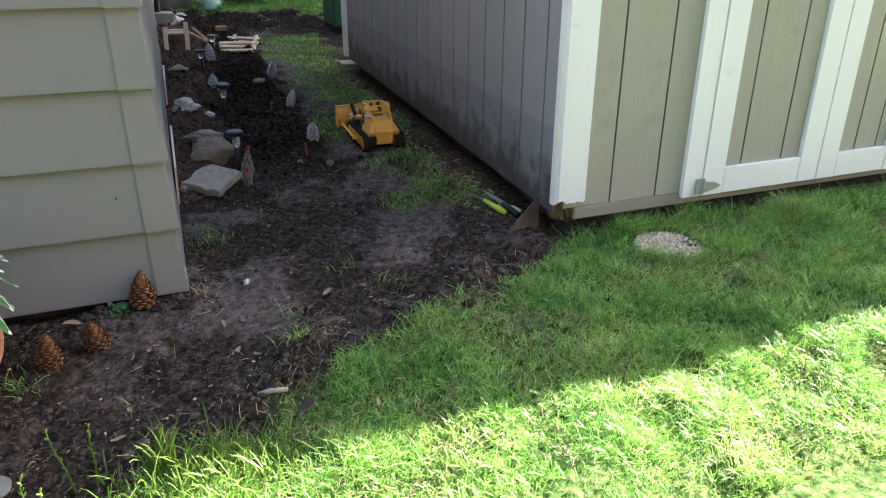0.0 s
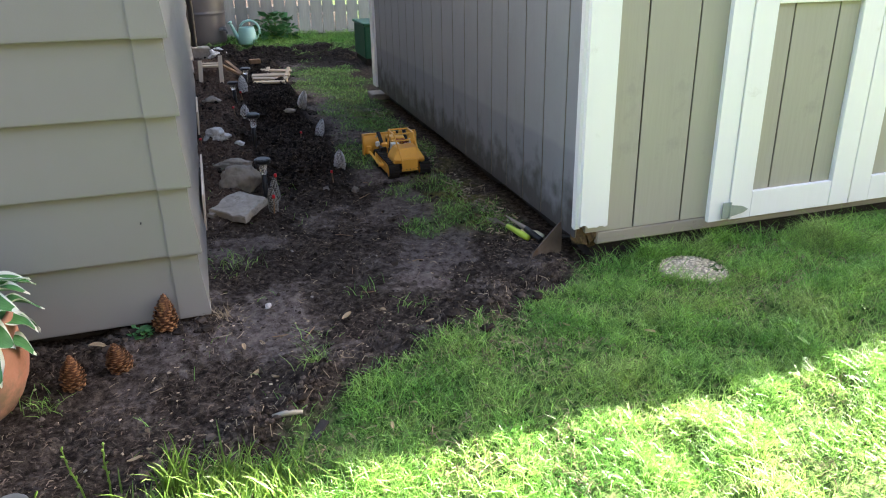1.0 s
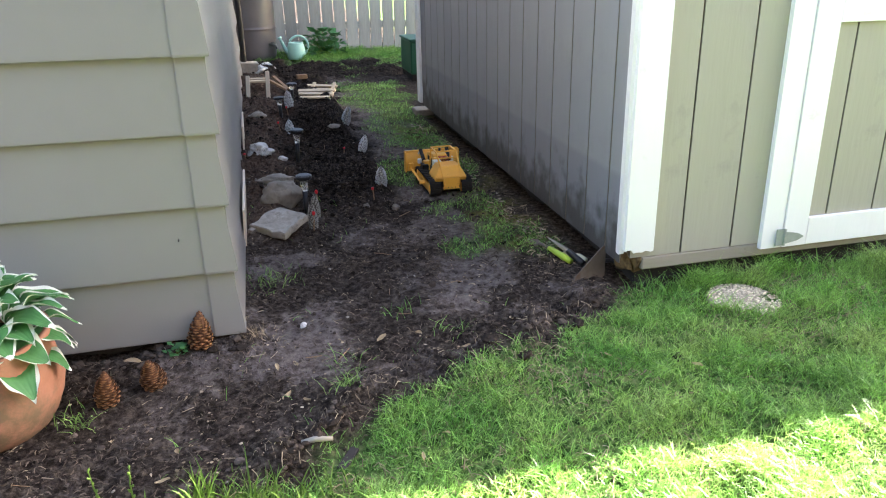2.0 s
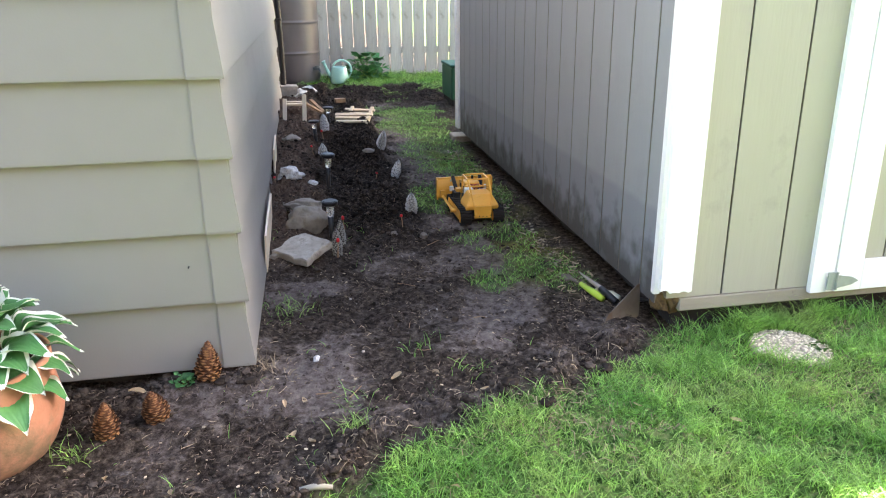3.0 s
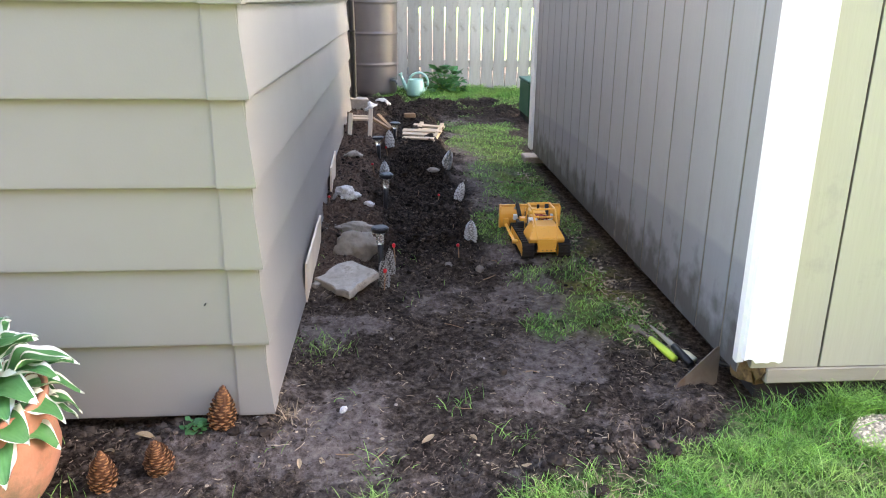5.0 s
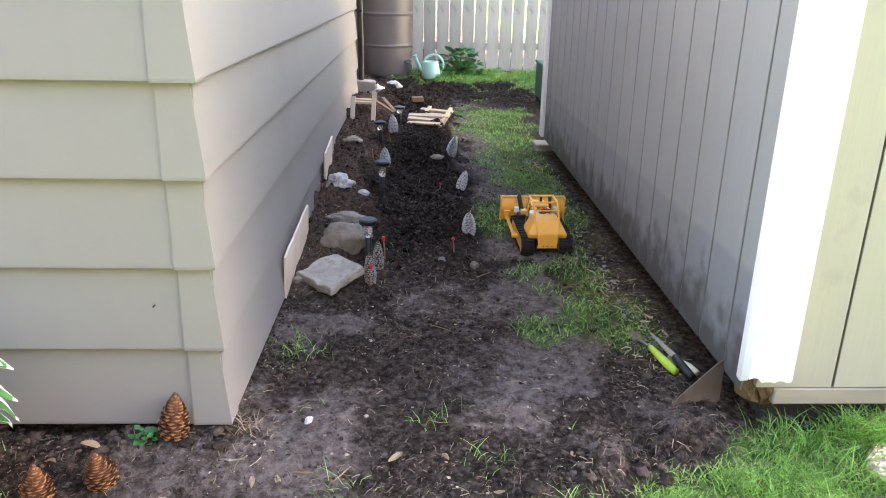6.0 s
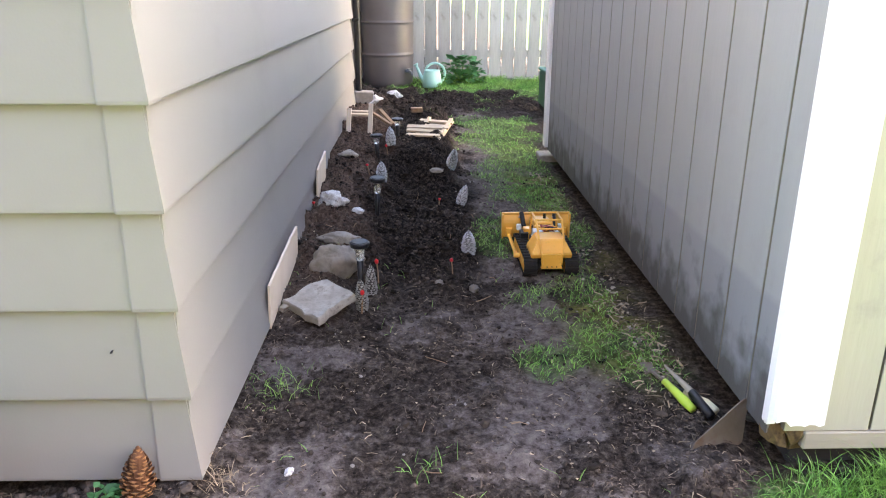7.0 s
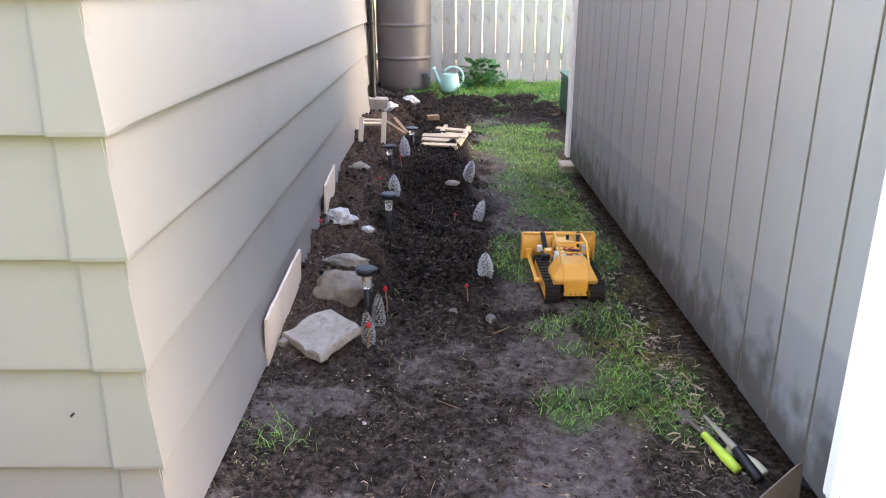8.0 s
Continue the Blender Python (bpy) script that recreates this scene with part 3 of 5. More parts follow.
bm = rock_mesh((0.042, 0.03, 0.05), 5, 0.5, 2)
ob = part("rotten_end", bm, ROTTEN, shed, "rotten mossy timber end")
ob.matrix_local = pose(1.335, SY + 0.035, 0.072)
bm = rock_mesh((0.03, 0.05, 0.045), 8, 0.6, 2)
ob = part("rotten_end", bm, ROTTEN, shed, "rotten mossy timber end")
ob.matrix_local = pose(1.303, SY + 0.055, 0.066)


def trim(lo, hi, ragged=False, seed=1):
    """A white board; a ragged one is rotted away at its foot."""
    bm = bmesh.new()
    wide = 0 if hi[0] - lo[0] > hi[1] - lo[1] else 1
    n = 10
    cols = []
    rnd = random.Random(seed)
    for k in range(n + 1):
        f = k / n
        z = lo[2] + ((rnd.uniform(-0.003, 0.004) + (0.016 * rnd.random() if f < 0.25 else 0)) if ragged else 0)
        p = [lo[0], lo[1]]
        q = [hi[0], hi[1]]
        p[wide] = q[wide] = lo[wide] + f * (hi[wide] - lo[wide])
        cols.append([bm.verts.new((*p, z)), bm.verts.new((*q, z + (rnd.uniform(0, 0.004) if ragged else 0))), bm.verts.new((*q, hi[2])), bm.verts.new((*p, hi[2]))])
    for a, b in zip(cols, cols[1:]):
        for j in range(4):
            bm.faces.new((a[j], b[j], b[(j + 1) % 4], a[(j + 1) % 4]))
    bm.faces.new(cols[0])
    bm.faces.new(cols[-1][::-1])
    bmesh.ops.recalc_face_normals(bm, faces=bm.faces[:])
    return bm


part("corner_trim", trim((SX - 0.010, SY - 0.022, 0.112), (1.373, SY - 0.002, ST), True, 3), WHITE, shed, "white corner board rotted at its foot")
part("corner_trim", trim((SX - 0.022, SY - 0.004, 0.105), (SX - 0.003, 2.160, ST), True, 4), WHITE, shed, "white corner board rotted at its foot")
part("corner_trim", trim((SX - 0.020, 5.185, 0.07), (SX - 0.002, SY2 + 0.02, ST)), WHITE, shed)
part("door_trim", trim((1.805, SY - 0.020, 0.068), (1.888, SY - 0.001, 1.58)), WHITE, shed)
part("door_trim", trim((2.95, SY - 0.020, 0.068), (3.03, SY - 0.001, 1.58)), WHITE, shed)

for n, (a, b) in enumerate(((1.892, 2.468), (2.472, 2.946))):
    door = thing("shed_door", "closed shed door with white frame and grooved beige panels", "door", group="shed doors")
    door["kind"] = "structure"
    y0, y1 = SY - 0.024, SY - 0.002
    for lo, hi in (((a, y0, 0.068), (a + 0.098, y1, 1.56)), ((b - 0.098, y0, 0.068), (b, y1, 1.56))):
        part("stile", box(bmesh.new(), lo, hi, 0.002), WHITE, door)
    for z, h in ((0.068, 0.102), (0.838, 0.09), (1.47, 0.09)):
        part("rail", box(bmesh.new(), (a + 0.099, y0 + 0.001, z), (b - 0.099, y1, z + h), 0.002), WHITE, door)
    edges = [a + 0.098] + [x for x in (2.075, 2.275, 2.67, 2.79) if a + 0.11 < x < b - 0.11] + [b - 0.098]
    for z0, z1 in ((0.170, 0.838), (0.928, 1.47)):
        planks(edges, z0, z1, lambda u, z: pose(u, SY + 0.004, z), SHED_PAINT, door)
    if n == 0:
        bm = bmesh.new()
        box(bm, (1.858, y0 - 0.006, 0.078), (1.890, y0 - 0.001, 0.140), 0.001)
        prism(bm, [(1.892, 0.082), (1.892, 0.128), (1.95, 0.118), (1.975, 0.105), (1.95, 0.092)], 0.005, Matrix.Translation((0, y0 - 0.006, 0)))
        tube(bm, [(1.891, y0 - 0.007, 0.078), (1.891, y0 - 0.007, 0.140)], 0.004, 8)
        part("hinge", bm, HINGE, door, "painted strap hinge")

bm = bmesh.new()
r0, r1, q0, q1 = SX - 0.12, SX2 + 0.12, SY - 0.14, SY2 + 0.14
mid = (q0 + q1) / 2
a = [bm.verts.new(p) for p in ((r0, q0, ST - 0.02), (r0, q0, ST + 0.04), (r0, mid, ST + 0.16), (r0, q1, ST + 0.04), (r0, q1, ST - 0.02))]
b = [bm.verts.new((r1, v.co.y, v.co.z)) for v in a]
bm.faces.new(a[::-1])
bm.faces.new(b)
for j in range(5):
    bm.faces.new((a[j], a[(j + 1) % 5], b[(j + 1) % 5], b[j]))
part("roof", bm, ROOFING, shed)



def rack(e, slope=0.045):
    """The old shed has leaned over towards the back."""
    for ob in e.children_recursive:
        m = ob.matrix_basis
        back = m.inverted()
        for v in ob.data.vertices:
            w = m @ v.co
            w.y += slope * (w.z - 0.10)
            v.co = back @ w


for e in [shed] + [o for o in scene.objects if o.name.startswith("shed_door")]:
    rack(e)

paver = thing("paving_block", "grey paving block under the shed's rear corner", "paving block")
part("block", box(bmesh.new(), (1.225, 5.20, -0.06), (1.36, 5.36, 0.012), 0.006), STONE, paver)

# ---- fence ----
fence = thing("fence", "weathered grey wooden picket fence with narrow gaps", "fence", kind="structure")
for z in (0.25, 0.95, 1.6):
    part("rail", box(bmesh.new(), (-3.0, 9.345, z), (6.0, 9.385, z + 0.085), 0.004), FENCE_WOOD, fence)
picket_meshes = []
for v in range(4):
    bm = bmesh.new()
    box(bm, (-0.068, 0, 0), (0.068, 0.018, 1.8))
    bmesh.ops.subdivide_edges(bm, edges=[e for e in bm.edges if abs(e.verts[0].co.z - e.verts[1].co.z) > 1], cuts=9)
    for p in bm.verts:
        p.co.x += 0.009 * noise.noise(Vector((p.co.x * 9, v * 5.0, p.co.z * 2.5))) - 0.002
    ob = part("picket", bm, FENCE_WOOD, fence)
    picket_meshes.append(ob.data)
    ob.matrix_local = pose(-2.9 + 0.151 * v, 9.325, 0.01)
rnd = random.Random(4)
for k in range(4, 60):
    ob = new("picket", rnd.choice(picket_meshes))
    ob.parent = fence
    ob.matrix_local = pose(-2.9 + 0.151 * k + rnd.uniform(-0.004, 0.004), 9.325 + rnd.uniform(-0.003, 0.003), 0.01 + rnd.uniform(-0.02, 0.015), 0, rnd.uniform(-0.4, 0.4), 0)

# ---- rain barrel ----
barrel = thing("rain_barrel", "tall brown plastic rain barrel standing beside the fence", "rain barrel", pose(0.08, 8.98, -0.02))
prof = [(0.262, 0.0), (0.276, 0.015), (0.283, 0.06)]
for k, z in enumerate((0.345, 0.685, 1.02)):
    r0 = 0.290 + 0.003 * k
    prof += [(r0, z - 0.03), (r0, z - 0.012), (r0 + 0.006, z - 0.006), (r0 + 0.007, z), (r0 + 0.006, z + 0.006), (r0 + 0.001, z + 0.012), (r0 + 0.001, z + 0.03)]
prof += [(0.292, 1.15), (0.280, 1.24), (0.268, 1.28)]
part("barrel", lathe(bmesh.new(), prof, 56), BARREL, barrel, smooth=True)
part("lid", lathe(bmesh.new(), [(0.278, 1.28), (0.285, 1.29), (0.285, 1.31), (0.25, 1.335), (0.05, 1.35)], 40), BARREL, barrel, smooth=True)
bm = bmesh.new()
tube(bm, [(0.20, -0.19, 0.17), (0.245, -0.235, 0.17)], 0.018, 10)
tube(bm, [(0.245, -0.235, 0.17), (0.27, -0.26, 0.165), (0.28, -0.27, 0.13)], 0.012, 10)
tube(bm, [(0.225, -0.255, 0.195), (0.275, -0.215, 0.195)], 0.008, 8)
part("spigot", bm, CAP_GREY, barrel, "grey plastic spigot", smooth=True)

# ---- watering can ----
can = thing("watering_can", "mint-green plastic watering can with an arched handle", "watering can", pose(0.575, 8.72, -0.02, 0, 0, 6) @ Matrix.Diagonal((0.9, 0.9, 0.9, 1)))
part("body", lathe(bmesh.new(), [(0.098, 0), (0.112, 0.008), (0.119, 0.03), (0.117, 0.09), (0.108, 0.15), (0.097, 0.195), (0.092, 0.212), (0.084, 0.212), (0.080, 0.185)], 32), MINT, can, smooth=True)
part("spout", tube(bmesh.new(), [(-0.09, 0, 0.06), (-0.135, 0, 0.125), (-0.172, 0, 0.215), (-0.190, 0, 0.262)], [0.034, 0.025, 0.019, 0.016], 12), MINT, can, smooth=True)
part("rose", tube(bmesh.new(), [(-0.186, 0, 0.250), (-0.199, 0, 0.278), (-0.202, 0, 0.284)], [0.016, 0.031, 0.028], 14), MINT, can, smooth=True)
arch = [(0.035 + 0.125 * math.cos(a), 0, 0.165 + 0.125 * math.sin(a)) for a in np.linspace(math.pi * 0.9, -0.42 * math.pi, 18)]
part("handle", tube(bmesh.new(), arch, 0.015, 10), MINT, can, smooth=True)

# ---- green box behind the shed ----
utility = thing("utility_box", "dark green metal utility box on a dark base", "utility box", pose(1.53, 6.78, -0.03))
part("base", box(bmesh.new(), (0.01, 0.02, 0), (0.48, 0.46, 0.06), 0.006), FOUNDATION, utility)
part("cabinet", box(bmesh.new(), (0, 0, 0.06), (0.5, 0.48, 0.36), 0.012), BOX_GREEN, utility)
part("lid", box(bmesh.new(), (-0.012, -0.012, 0.362), (0.512, 0.492, 0.385), 0.006), BOX_GREEN, utility)


# ---- toy bulldozer ----
def bulldozer():
    d = thing("toy_bulldozer", "yellow toy bulldozer with black tracks, raised blade and open roll cage", "toy bulldozer")
    for s in (-1, 1):
        L, R, w = 0.118, 0.037, 0.050
        cx, cy, cz = s * 0.079, 0.165, 0.044
        track = part("track", bmesh.new(), RUBBER, d, "black rubber track with cleats")
        bm = bmesh.new()
        path = []
        for k in range(8):
            path.append((cy - L + 2 * L * k / 8, cz + R, 0))
        for k in range(8):
            a = math.pi / 2 - math.pi * k / 8
            path.append((cy + L + R * math.cos(a), cz + R * math.sin(a), 0))
        for k in range(8):
            path.append((cy + L - 2 * L * k / 8, cz - R, 0))
        for k in range(8):
            a = -math.pi / 2 - math.pi * k / 8
            path.append((cy - L + R * math.cos(a), cz + R * math.sin(a), 0))
        n = len(path)
        rings = []
        for k, (y, z, _) in enumerate(path):
            y0, z0, _ = path[k - 1]
            y1, z1, _ = path[(k + 1) % n]
            t = Vector((0, y1 - y0, z1 - z0)).normalized()
            o = Vector((0, -t.z, t.y))
            p = Vector((cx, y, z))
            rings.append([bm.verts.new(p + Vector((e * w / 2, 0, 0)) + o * h) for e, h in ((-1, 0.003), (1, 0.003), (1, -0.004), (-1, -0.004))])
        for k in range(n):
            a, b = rings[k], rings[(k + 1) % n]
            for j in range(4):
                bm.faces.new((a[j], a[(j + 1) % 4], b[(j + 1) % 4], b[j]))
        bmesh.ops.recalc_face_normals(bm, faces=bm.faces[:])
        bm.to_mesh(track.data)
        bm.free()
        cleat = None
        for k in range(n):
            y, z, _ = path[k]
            y0, z0, _ = path[k - 1]
            y1, z1, _ = path[(k + 1) % n]
            ang = math.atan2(z1 - z0, y1 - y0)
            if cleat is None:
                ob = part("cleat", box(bmesh.new(), (-w / 2 - 0.002, -0.005, 0.002), (w / 2 + 0.002, 0.003, 0.008)), RUBBER, track)
                cleat = ob.data
            else:
                ob = new("cleat", cleat)
                ob.parent = track
            o = Vector((0, -math.sin(ang), math.cos(ang)))
            inward = (Vector((0, cy, cz)) - Vector((0, y, z))).dot(o) > 0
            ob.matrix_local = Matrix.Translation((cx, y, z)) @ Matrix.Rotation(ang + (math.pi if inward else 0), 4, "X")
        for yy in (cy - L, cy + L):
            bm = bmesh.new()
            lathe(bm, [(0.008, -0.026), (0.012, -0.024), (0.031, -0.022), (0.031, 0.022), (0.012, 0.024), (0.008, 0.026)], 18)
            bm.transform(Matrix.Translation((cx, yy, cz)) @ Matrix.Rotation(math.pi / 2, 4, "Y"))
            part("wheel", bm, YELLOW, track, "yellow track wheel", smooth=True)
        bm = bmesh.new()
        prism(bm, [(cy - L - 0.005, cz - 0.022), (cy + L, cz - 0.022), (cy + L + 0.01, cz), (cy + L - 0.02, cz + 0.026), (cy - L - 0.01, cz + 0.018)], 0.046, pose(cx + 0.0235, 0, 0, 0, 0, 90))
        bmesh.ops.recalc_face_normals(bm, faces=bm.faces[:])
        part("track_frame", bm, YELLOW, d, "yellow track frame plate")
        # push arm outside the track
        bm = bmesh.new()
        ax = s * 0.116
        for p, q in (((ax, 0.14, 0.048), (ax, 0.335, 0.055)), ((ax, 0.335, 0.055), (ax, 0.372, 0.055))):
            tube(bm, [p, q], 0.0075, 4)
        tube(bm, [(s * 0.098, 0.143, 0.048), (s * 0.126, 0.143, 0.048)], 0.010, 10)
        part("push_arm", bm, YELLOW, d)
    # rear hull: a broad bevelled tank
    bm = bmesh.new()
    lo = [(-0.078, 0.020, 0.080), (0.078, 0.020, 0.080), (0.078, 0.135, 0.080), (-0.078, 0.135, 0.080)]
    mid = [(-0.078, 0.012, 0.100), (0.078, 0.012, 0.100), (0.078, 0.138, 0.100), (-0.078, 0.138, 0.100)]
    hi = [(-0.052, 0.045, 0.148), (0.052, 0.045, 0.148), (0.050, 0.128, 0.150), (-0.050, 0.128, 0.150)]
    R = [[bm.verts.new(p) for p in ring] for ring in (lo, mid, hi)]
    for a, b in zip(R, R[1:]):
        for j in range(4):
            bm.faces.new((a[j], a[(j + 1) % 4], b[(j + 1) % 4], b[j]))
    bm.faces.new(R[0][::-1])
    bm.faces.new(R[2])
    bmesh.ops.bevel(bm, geom=bm.edges[:], offset=0.003, segments=2, affect="EDGES")
    part("tank", bm, YELLOW, d, "yellow bevelled rear tank")
    bm = bmesh.new()
    prism(bm, [(-0.040, 0.100), (-0.036, 0.052), (-0.040, 0.050), (-0.040, 0.044), (0.040, 0.044), (0.040, 0.050), (0.036, 0.052), (0.040, 0.100)], 0.016, pose(0, 0.004, 0))
    bmesh.ops.recalc_face_normals(bm, faces=bm.faces[:])
    plate = part("rear_plate", bm, YELLOW, d)
    bm = bmesh.new()
    for x in (-0.018, 0.0, 0.018):
        tube(bm, [(x, 0.001, 0.052), (x, 0.006, 0.052)], 0.0022, 6)
    part("bolt", bm, BLACK, plate)
    # chassis between the tracks
    part("chassis", box(bmesh.new(), (-0.050, 0.03, 0.030), (0.050, 0.34, 0.080), 0.004), BLACK, d)
    # hood
    bm = bmesh.new()
    prism(bm, [(0.215, 0.080), (0.215, 0.158), (0.235, 0.162), (0.330, 0.150), (0.345, 0.140), (0.345, 0.080)], 0.074, pose(0.037, 0, 0, 0, 0, 90))
    bmesh.ops.recalc_face_normals(bm, faces=bm.faces[:])
    bmesh.ops.bevel(bm, geom=bm.edges[:], offset=0.003, segments=1, affect="EDGES")
    hood = part("hood", bm, YELLOW, d, "yellow engine hood")
    for k in range(4):
        for s in (-1, 1):
            part("vent", box(bmesh.new(), (s * 0.0375, 0.24 + 0.02 * k, 0.100), (s * 0.040, 0.252 + 0.02 * k, 0.138)), BLACK, hood)
    part("exhaust", tube(bmesh.new(), [(0.015, 0.28, 0.150), (0.015, 0.28, 0.178)], 0.006, 10), BLACK, hood)
    # cab floor with bare electronics
    part("cab_floor", box(bmesh.new(), (-0.056, 0.136, 0.080), (0.056, 0.216, 0.112), 0.002), BLACK, d)
    part("dashboard", box(bmesh.new(), (-0.040, 0.188, 0.112), (0.040, 0.214, 0.152), 0.003), YELLOW, d)
    part("receiver", box(bmesh.new(), (-0.052, 0.140, 0.112), (-0.012, 0.182, 0.148), 0.002), CIRCUIT, d, "white radio receiver box")
    part("battery", box(bmesh.new(), (0.018, 0.142, 0.112), (0.054, 0.176, 0.140), 0.002), CIRCUIT, d, "white battery pack")
    rnd = random.Random(9)
    for k in range(5):
        p = [(rnd.uniform(-0.03, 0.045), rnd.uniform(0.14, 0.20), 0.140 + 0.018 * math.sin(3.14 * j / 5) + rnd.uniform(0, 0.008)) for j in range(6)]
        part("wire", tube(bmesh.new(), p, 0.0017, 6), WIRE if k % 3 else BLACK, d)
    # roll cage
    T, r = 0.205, 0.0042
    for s in (-1, 1):
        x = s * 0.050
        part("cage_post", tube(bmesh.new(), [(s * 0.036, 0.004, 0.060), (s * 0.040, 0.006, 0.10), (s * 0.047, 0.040, 0.152), (x, 0.108, T)], r, 8), YELLOW, d)
        part("cage_post", tube(bmesh.new(), [(s * 0.055, 0.218, 0.085), (x, 0.205, T)], r, 8), YELLOW, d)
        part("cage_rail", tube(bmesh.new(), [(x, 0.108, T), (x, 0.205, T)], r, 8), YELLOW, d)
    for y in (0.108, 0.205):
        part("cage_rail", tube(bmesh.new(), [(-0.052, y, T), (0.052, y, T)], r, 8), YELLOW, d)
    part("cage_rail", tube(bmesh.new(), [(-0.049, 0.075, 0.180), (0.049, 0.075, 0.180)], r * 0.8, 8), YELLOW, d)
    # blade
    bm = bmesh.new()
    n, rows = 2, []
    for k in range(9):
        f = k / 8
        z = 0.034 + 0.110 * f
        y = 0.378 + 0.022 * (2 * f - 1) ** 2
        rows.append([(y, z), (y + 0.005, z)])
    front = [[bm.verts.new((x, rw[1][0], rw[1][1])) for x in (-0.146, 0.146)] for rw in rows]
    back = [[bm.verts.new((x, rw[0][0], rw[0][1])) for x in (-0.146, 0.146)] for rw in rows]
    for k in range(8):
        bm.faces.new((front[k][0], front[k][1], front[k + 1][1], front[k + 1][0]))
        bm.faces.new((back[k][1], back[k][0], back[k + 1][0], back[k + 1][1]))
        for e in (0, 1):
            bm.faces.new((front[k][e], front[k + 1][e], back[k + 1][e], back[k][e]))
    bm.faces.new((front[0][0], front[0][1], back[0][1], back[0][0]))
    bm.faces.new((front[8][0], front[8][1], back[8][1], back[8][0]))
    box(bm, (-0.146, 0.390, 0.137), (0.146, 0.402, 0.147), 0.002)
    for s in (-1, 1):
        box(bm, (s * 0.143 - 0.003, 0.372, 0.037), (s * 0.143 + 0.003, 0.404, 0.142))
        box(bm, (s * 0.116 - 0.012, 0.366, 0.045), (s * 0.116 + 0.012, 0.384, 0.085), 0.002)
    bmesh.ops.recalc_face_normals(bm, faces=bm.faces[:])
    part("blade", bm, YELLOW, d, "curved yellow dozer blade")
    for s in (-1, 1):
        bm = bmesh.new()
        tube(bm, [(s * 0.066, 0.290, 0.118), (s * 0.070, 0.345, 0.160)], 0.010, 10)
        part("cylinder", bm, BLACK, d, "black lift cylinder")
        part("rod", tube(bmesh.new(), [(s * 0.070, 0.345, 0.160), (s * 0.072, 0.384, 0.128)], 0.004, 8), CIRCUIT, d)
        part("servo", box(bmesh.new(), (s * 0.066 - 0.020, 0.235, 0.083), (s * 0.066 + 0.012, 0.285, 0.108), 0.002), BLACK, d, "black servo box")
        part("link_block", box(bmesh.new(), (s * 0.084 - 0.010, 0.300, 0.098), (s * 0.084 + 0.010, 0.318, 0.122), 0.002), CIRCUIT, d, "white link block")
        part("bracket", box(bmesh.new(), (s * 0.056 - 0.016, 0.250, 0.10), (s * 0.056 + 0.016, 0.285, 0.122), 0.002), YELLOW, d)
    return d


dozer = bulldozer()
dozer.matrix_world = pose(0.975, 3.28, gz(0.98, 3.45) + 0.004, 0, 0, 1)


# ---- pine cones ----
def pine_cone(h, r, mats, seed, rows=11, spread=1.0):
    """A cone on its base: a dark core and spirals of thick scales with pale tips."""
    rnd = random.Random(seed)
    e = thing("pine_cone", "", "")
    core = [(0.25 * r, 0.0), (0.58 * r, 0.05 * h), (0.62 * r, 0.25 * h), (0.55 * r, 0.5 * h), (0.36 * r, 0.78 * h), (0.06 * r, 0.97 * h)]
    part("core", lathe(bmesh.new(), core, 12), mats[0], e)
    bm = bmesh.new()
    for k in range(rows):
        f = (k + 0.25) / rows
        rad = r * max(0.2, ((1 - f ** 1.6) ** 0.85 if spread >= 1 else (1 - f ** 2.2) ** 0.65) * min(1.0, 0.80 + 0.9 * f))
        n = max(4, int(round(10 * rad / r)))
        for j in range(n):
            a = 2 * math.pi * (j + 0.5 * (k % 2)) / n + rnd.uniform(-0.08, 0.08)
            w = 1.45 * math.pi * rad / n
            m = pose(0, 0, f * h * 0.92 + rnd.uniform(-0.01, 0.01) * h) @ Matrix.Rotation(a, 4, "Z")
            x0, x1, t = rad * 0.40, rad * rnd.uniform(0.97, 1.06) * spread, 0.75 * h / rows
            up = (x1 - x0) * (0.25 + (0.9 if spread >= 1 else 0.5) * f)
            p = [(x0, -w * .2, 0), (x0, w * .2, 0), (x0, 0, -t * .8), (x1 * .93, -w * .5, up), (x1 * .93, w * .5, up), (x1, 0, up + t * .35), (x1 * 1.03, 0, up - t * .25), (x1 * .94, 0, up - t)]
            v = [bm.verts.new(m @ Vector(q)) for q in p]
            for idx, mt in (((0, 3, 5, 4, 1), 1 if spread < 1 else 0), ((3, 6, 5), 1), ((5, 6, 4), 1), ((3, 7, 6), 1), ((6, 7, 4), 1), ((0, 2, 7, 3), 1 if spread < 1 and k % 3 else 0), ((1, 4, 7, 2), 1 if spread < 1 and k % 3 else 0)):
                bm.faces.new([v[q] for q in idx]).material_index = mt
    bmesh.ops.recalc_face_normals(bm, faces=bm.faces[:])
    tagged(part("scale", bm, mats, e, "overlapping woody scales"), kind="stuff")
    return e


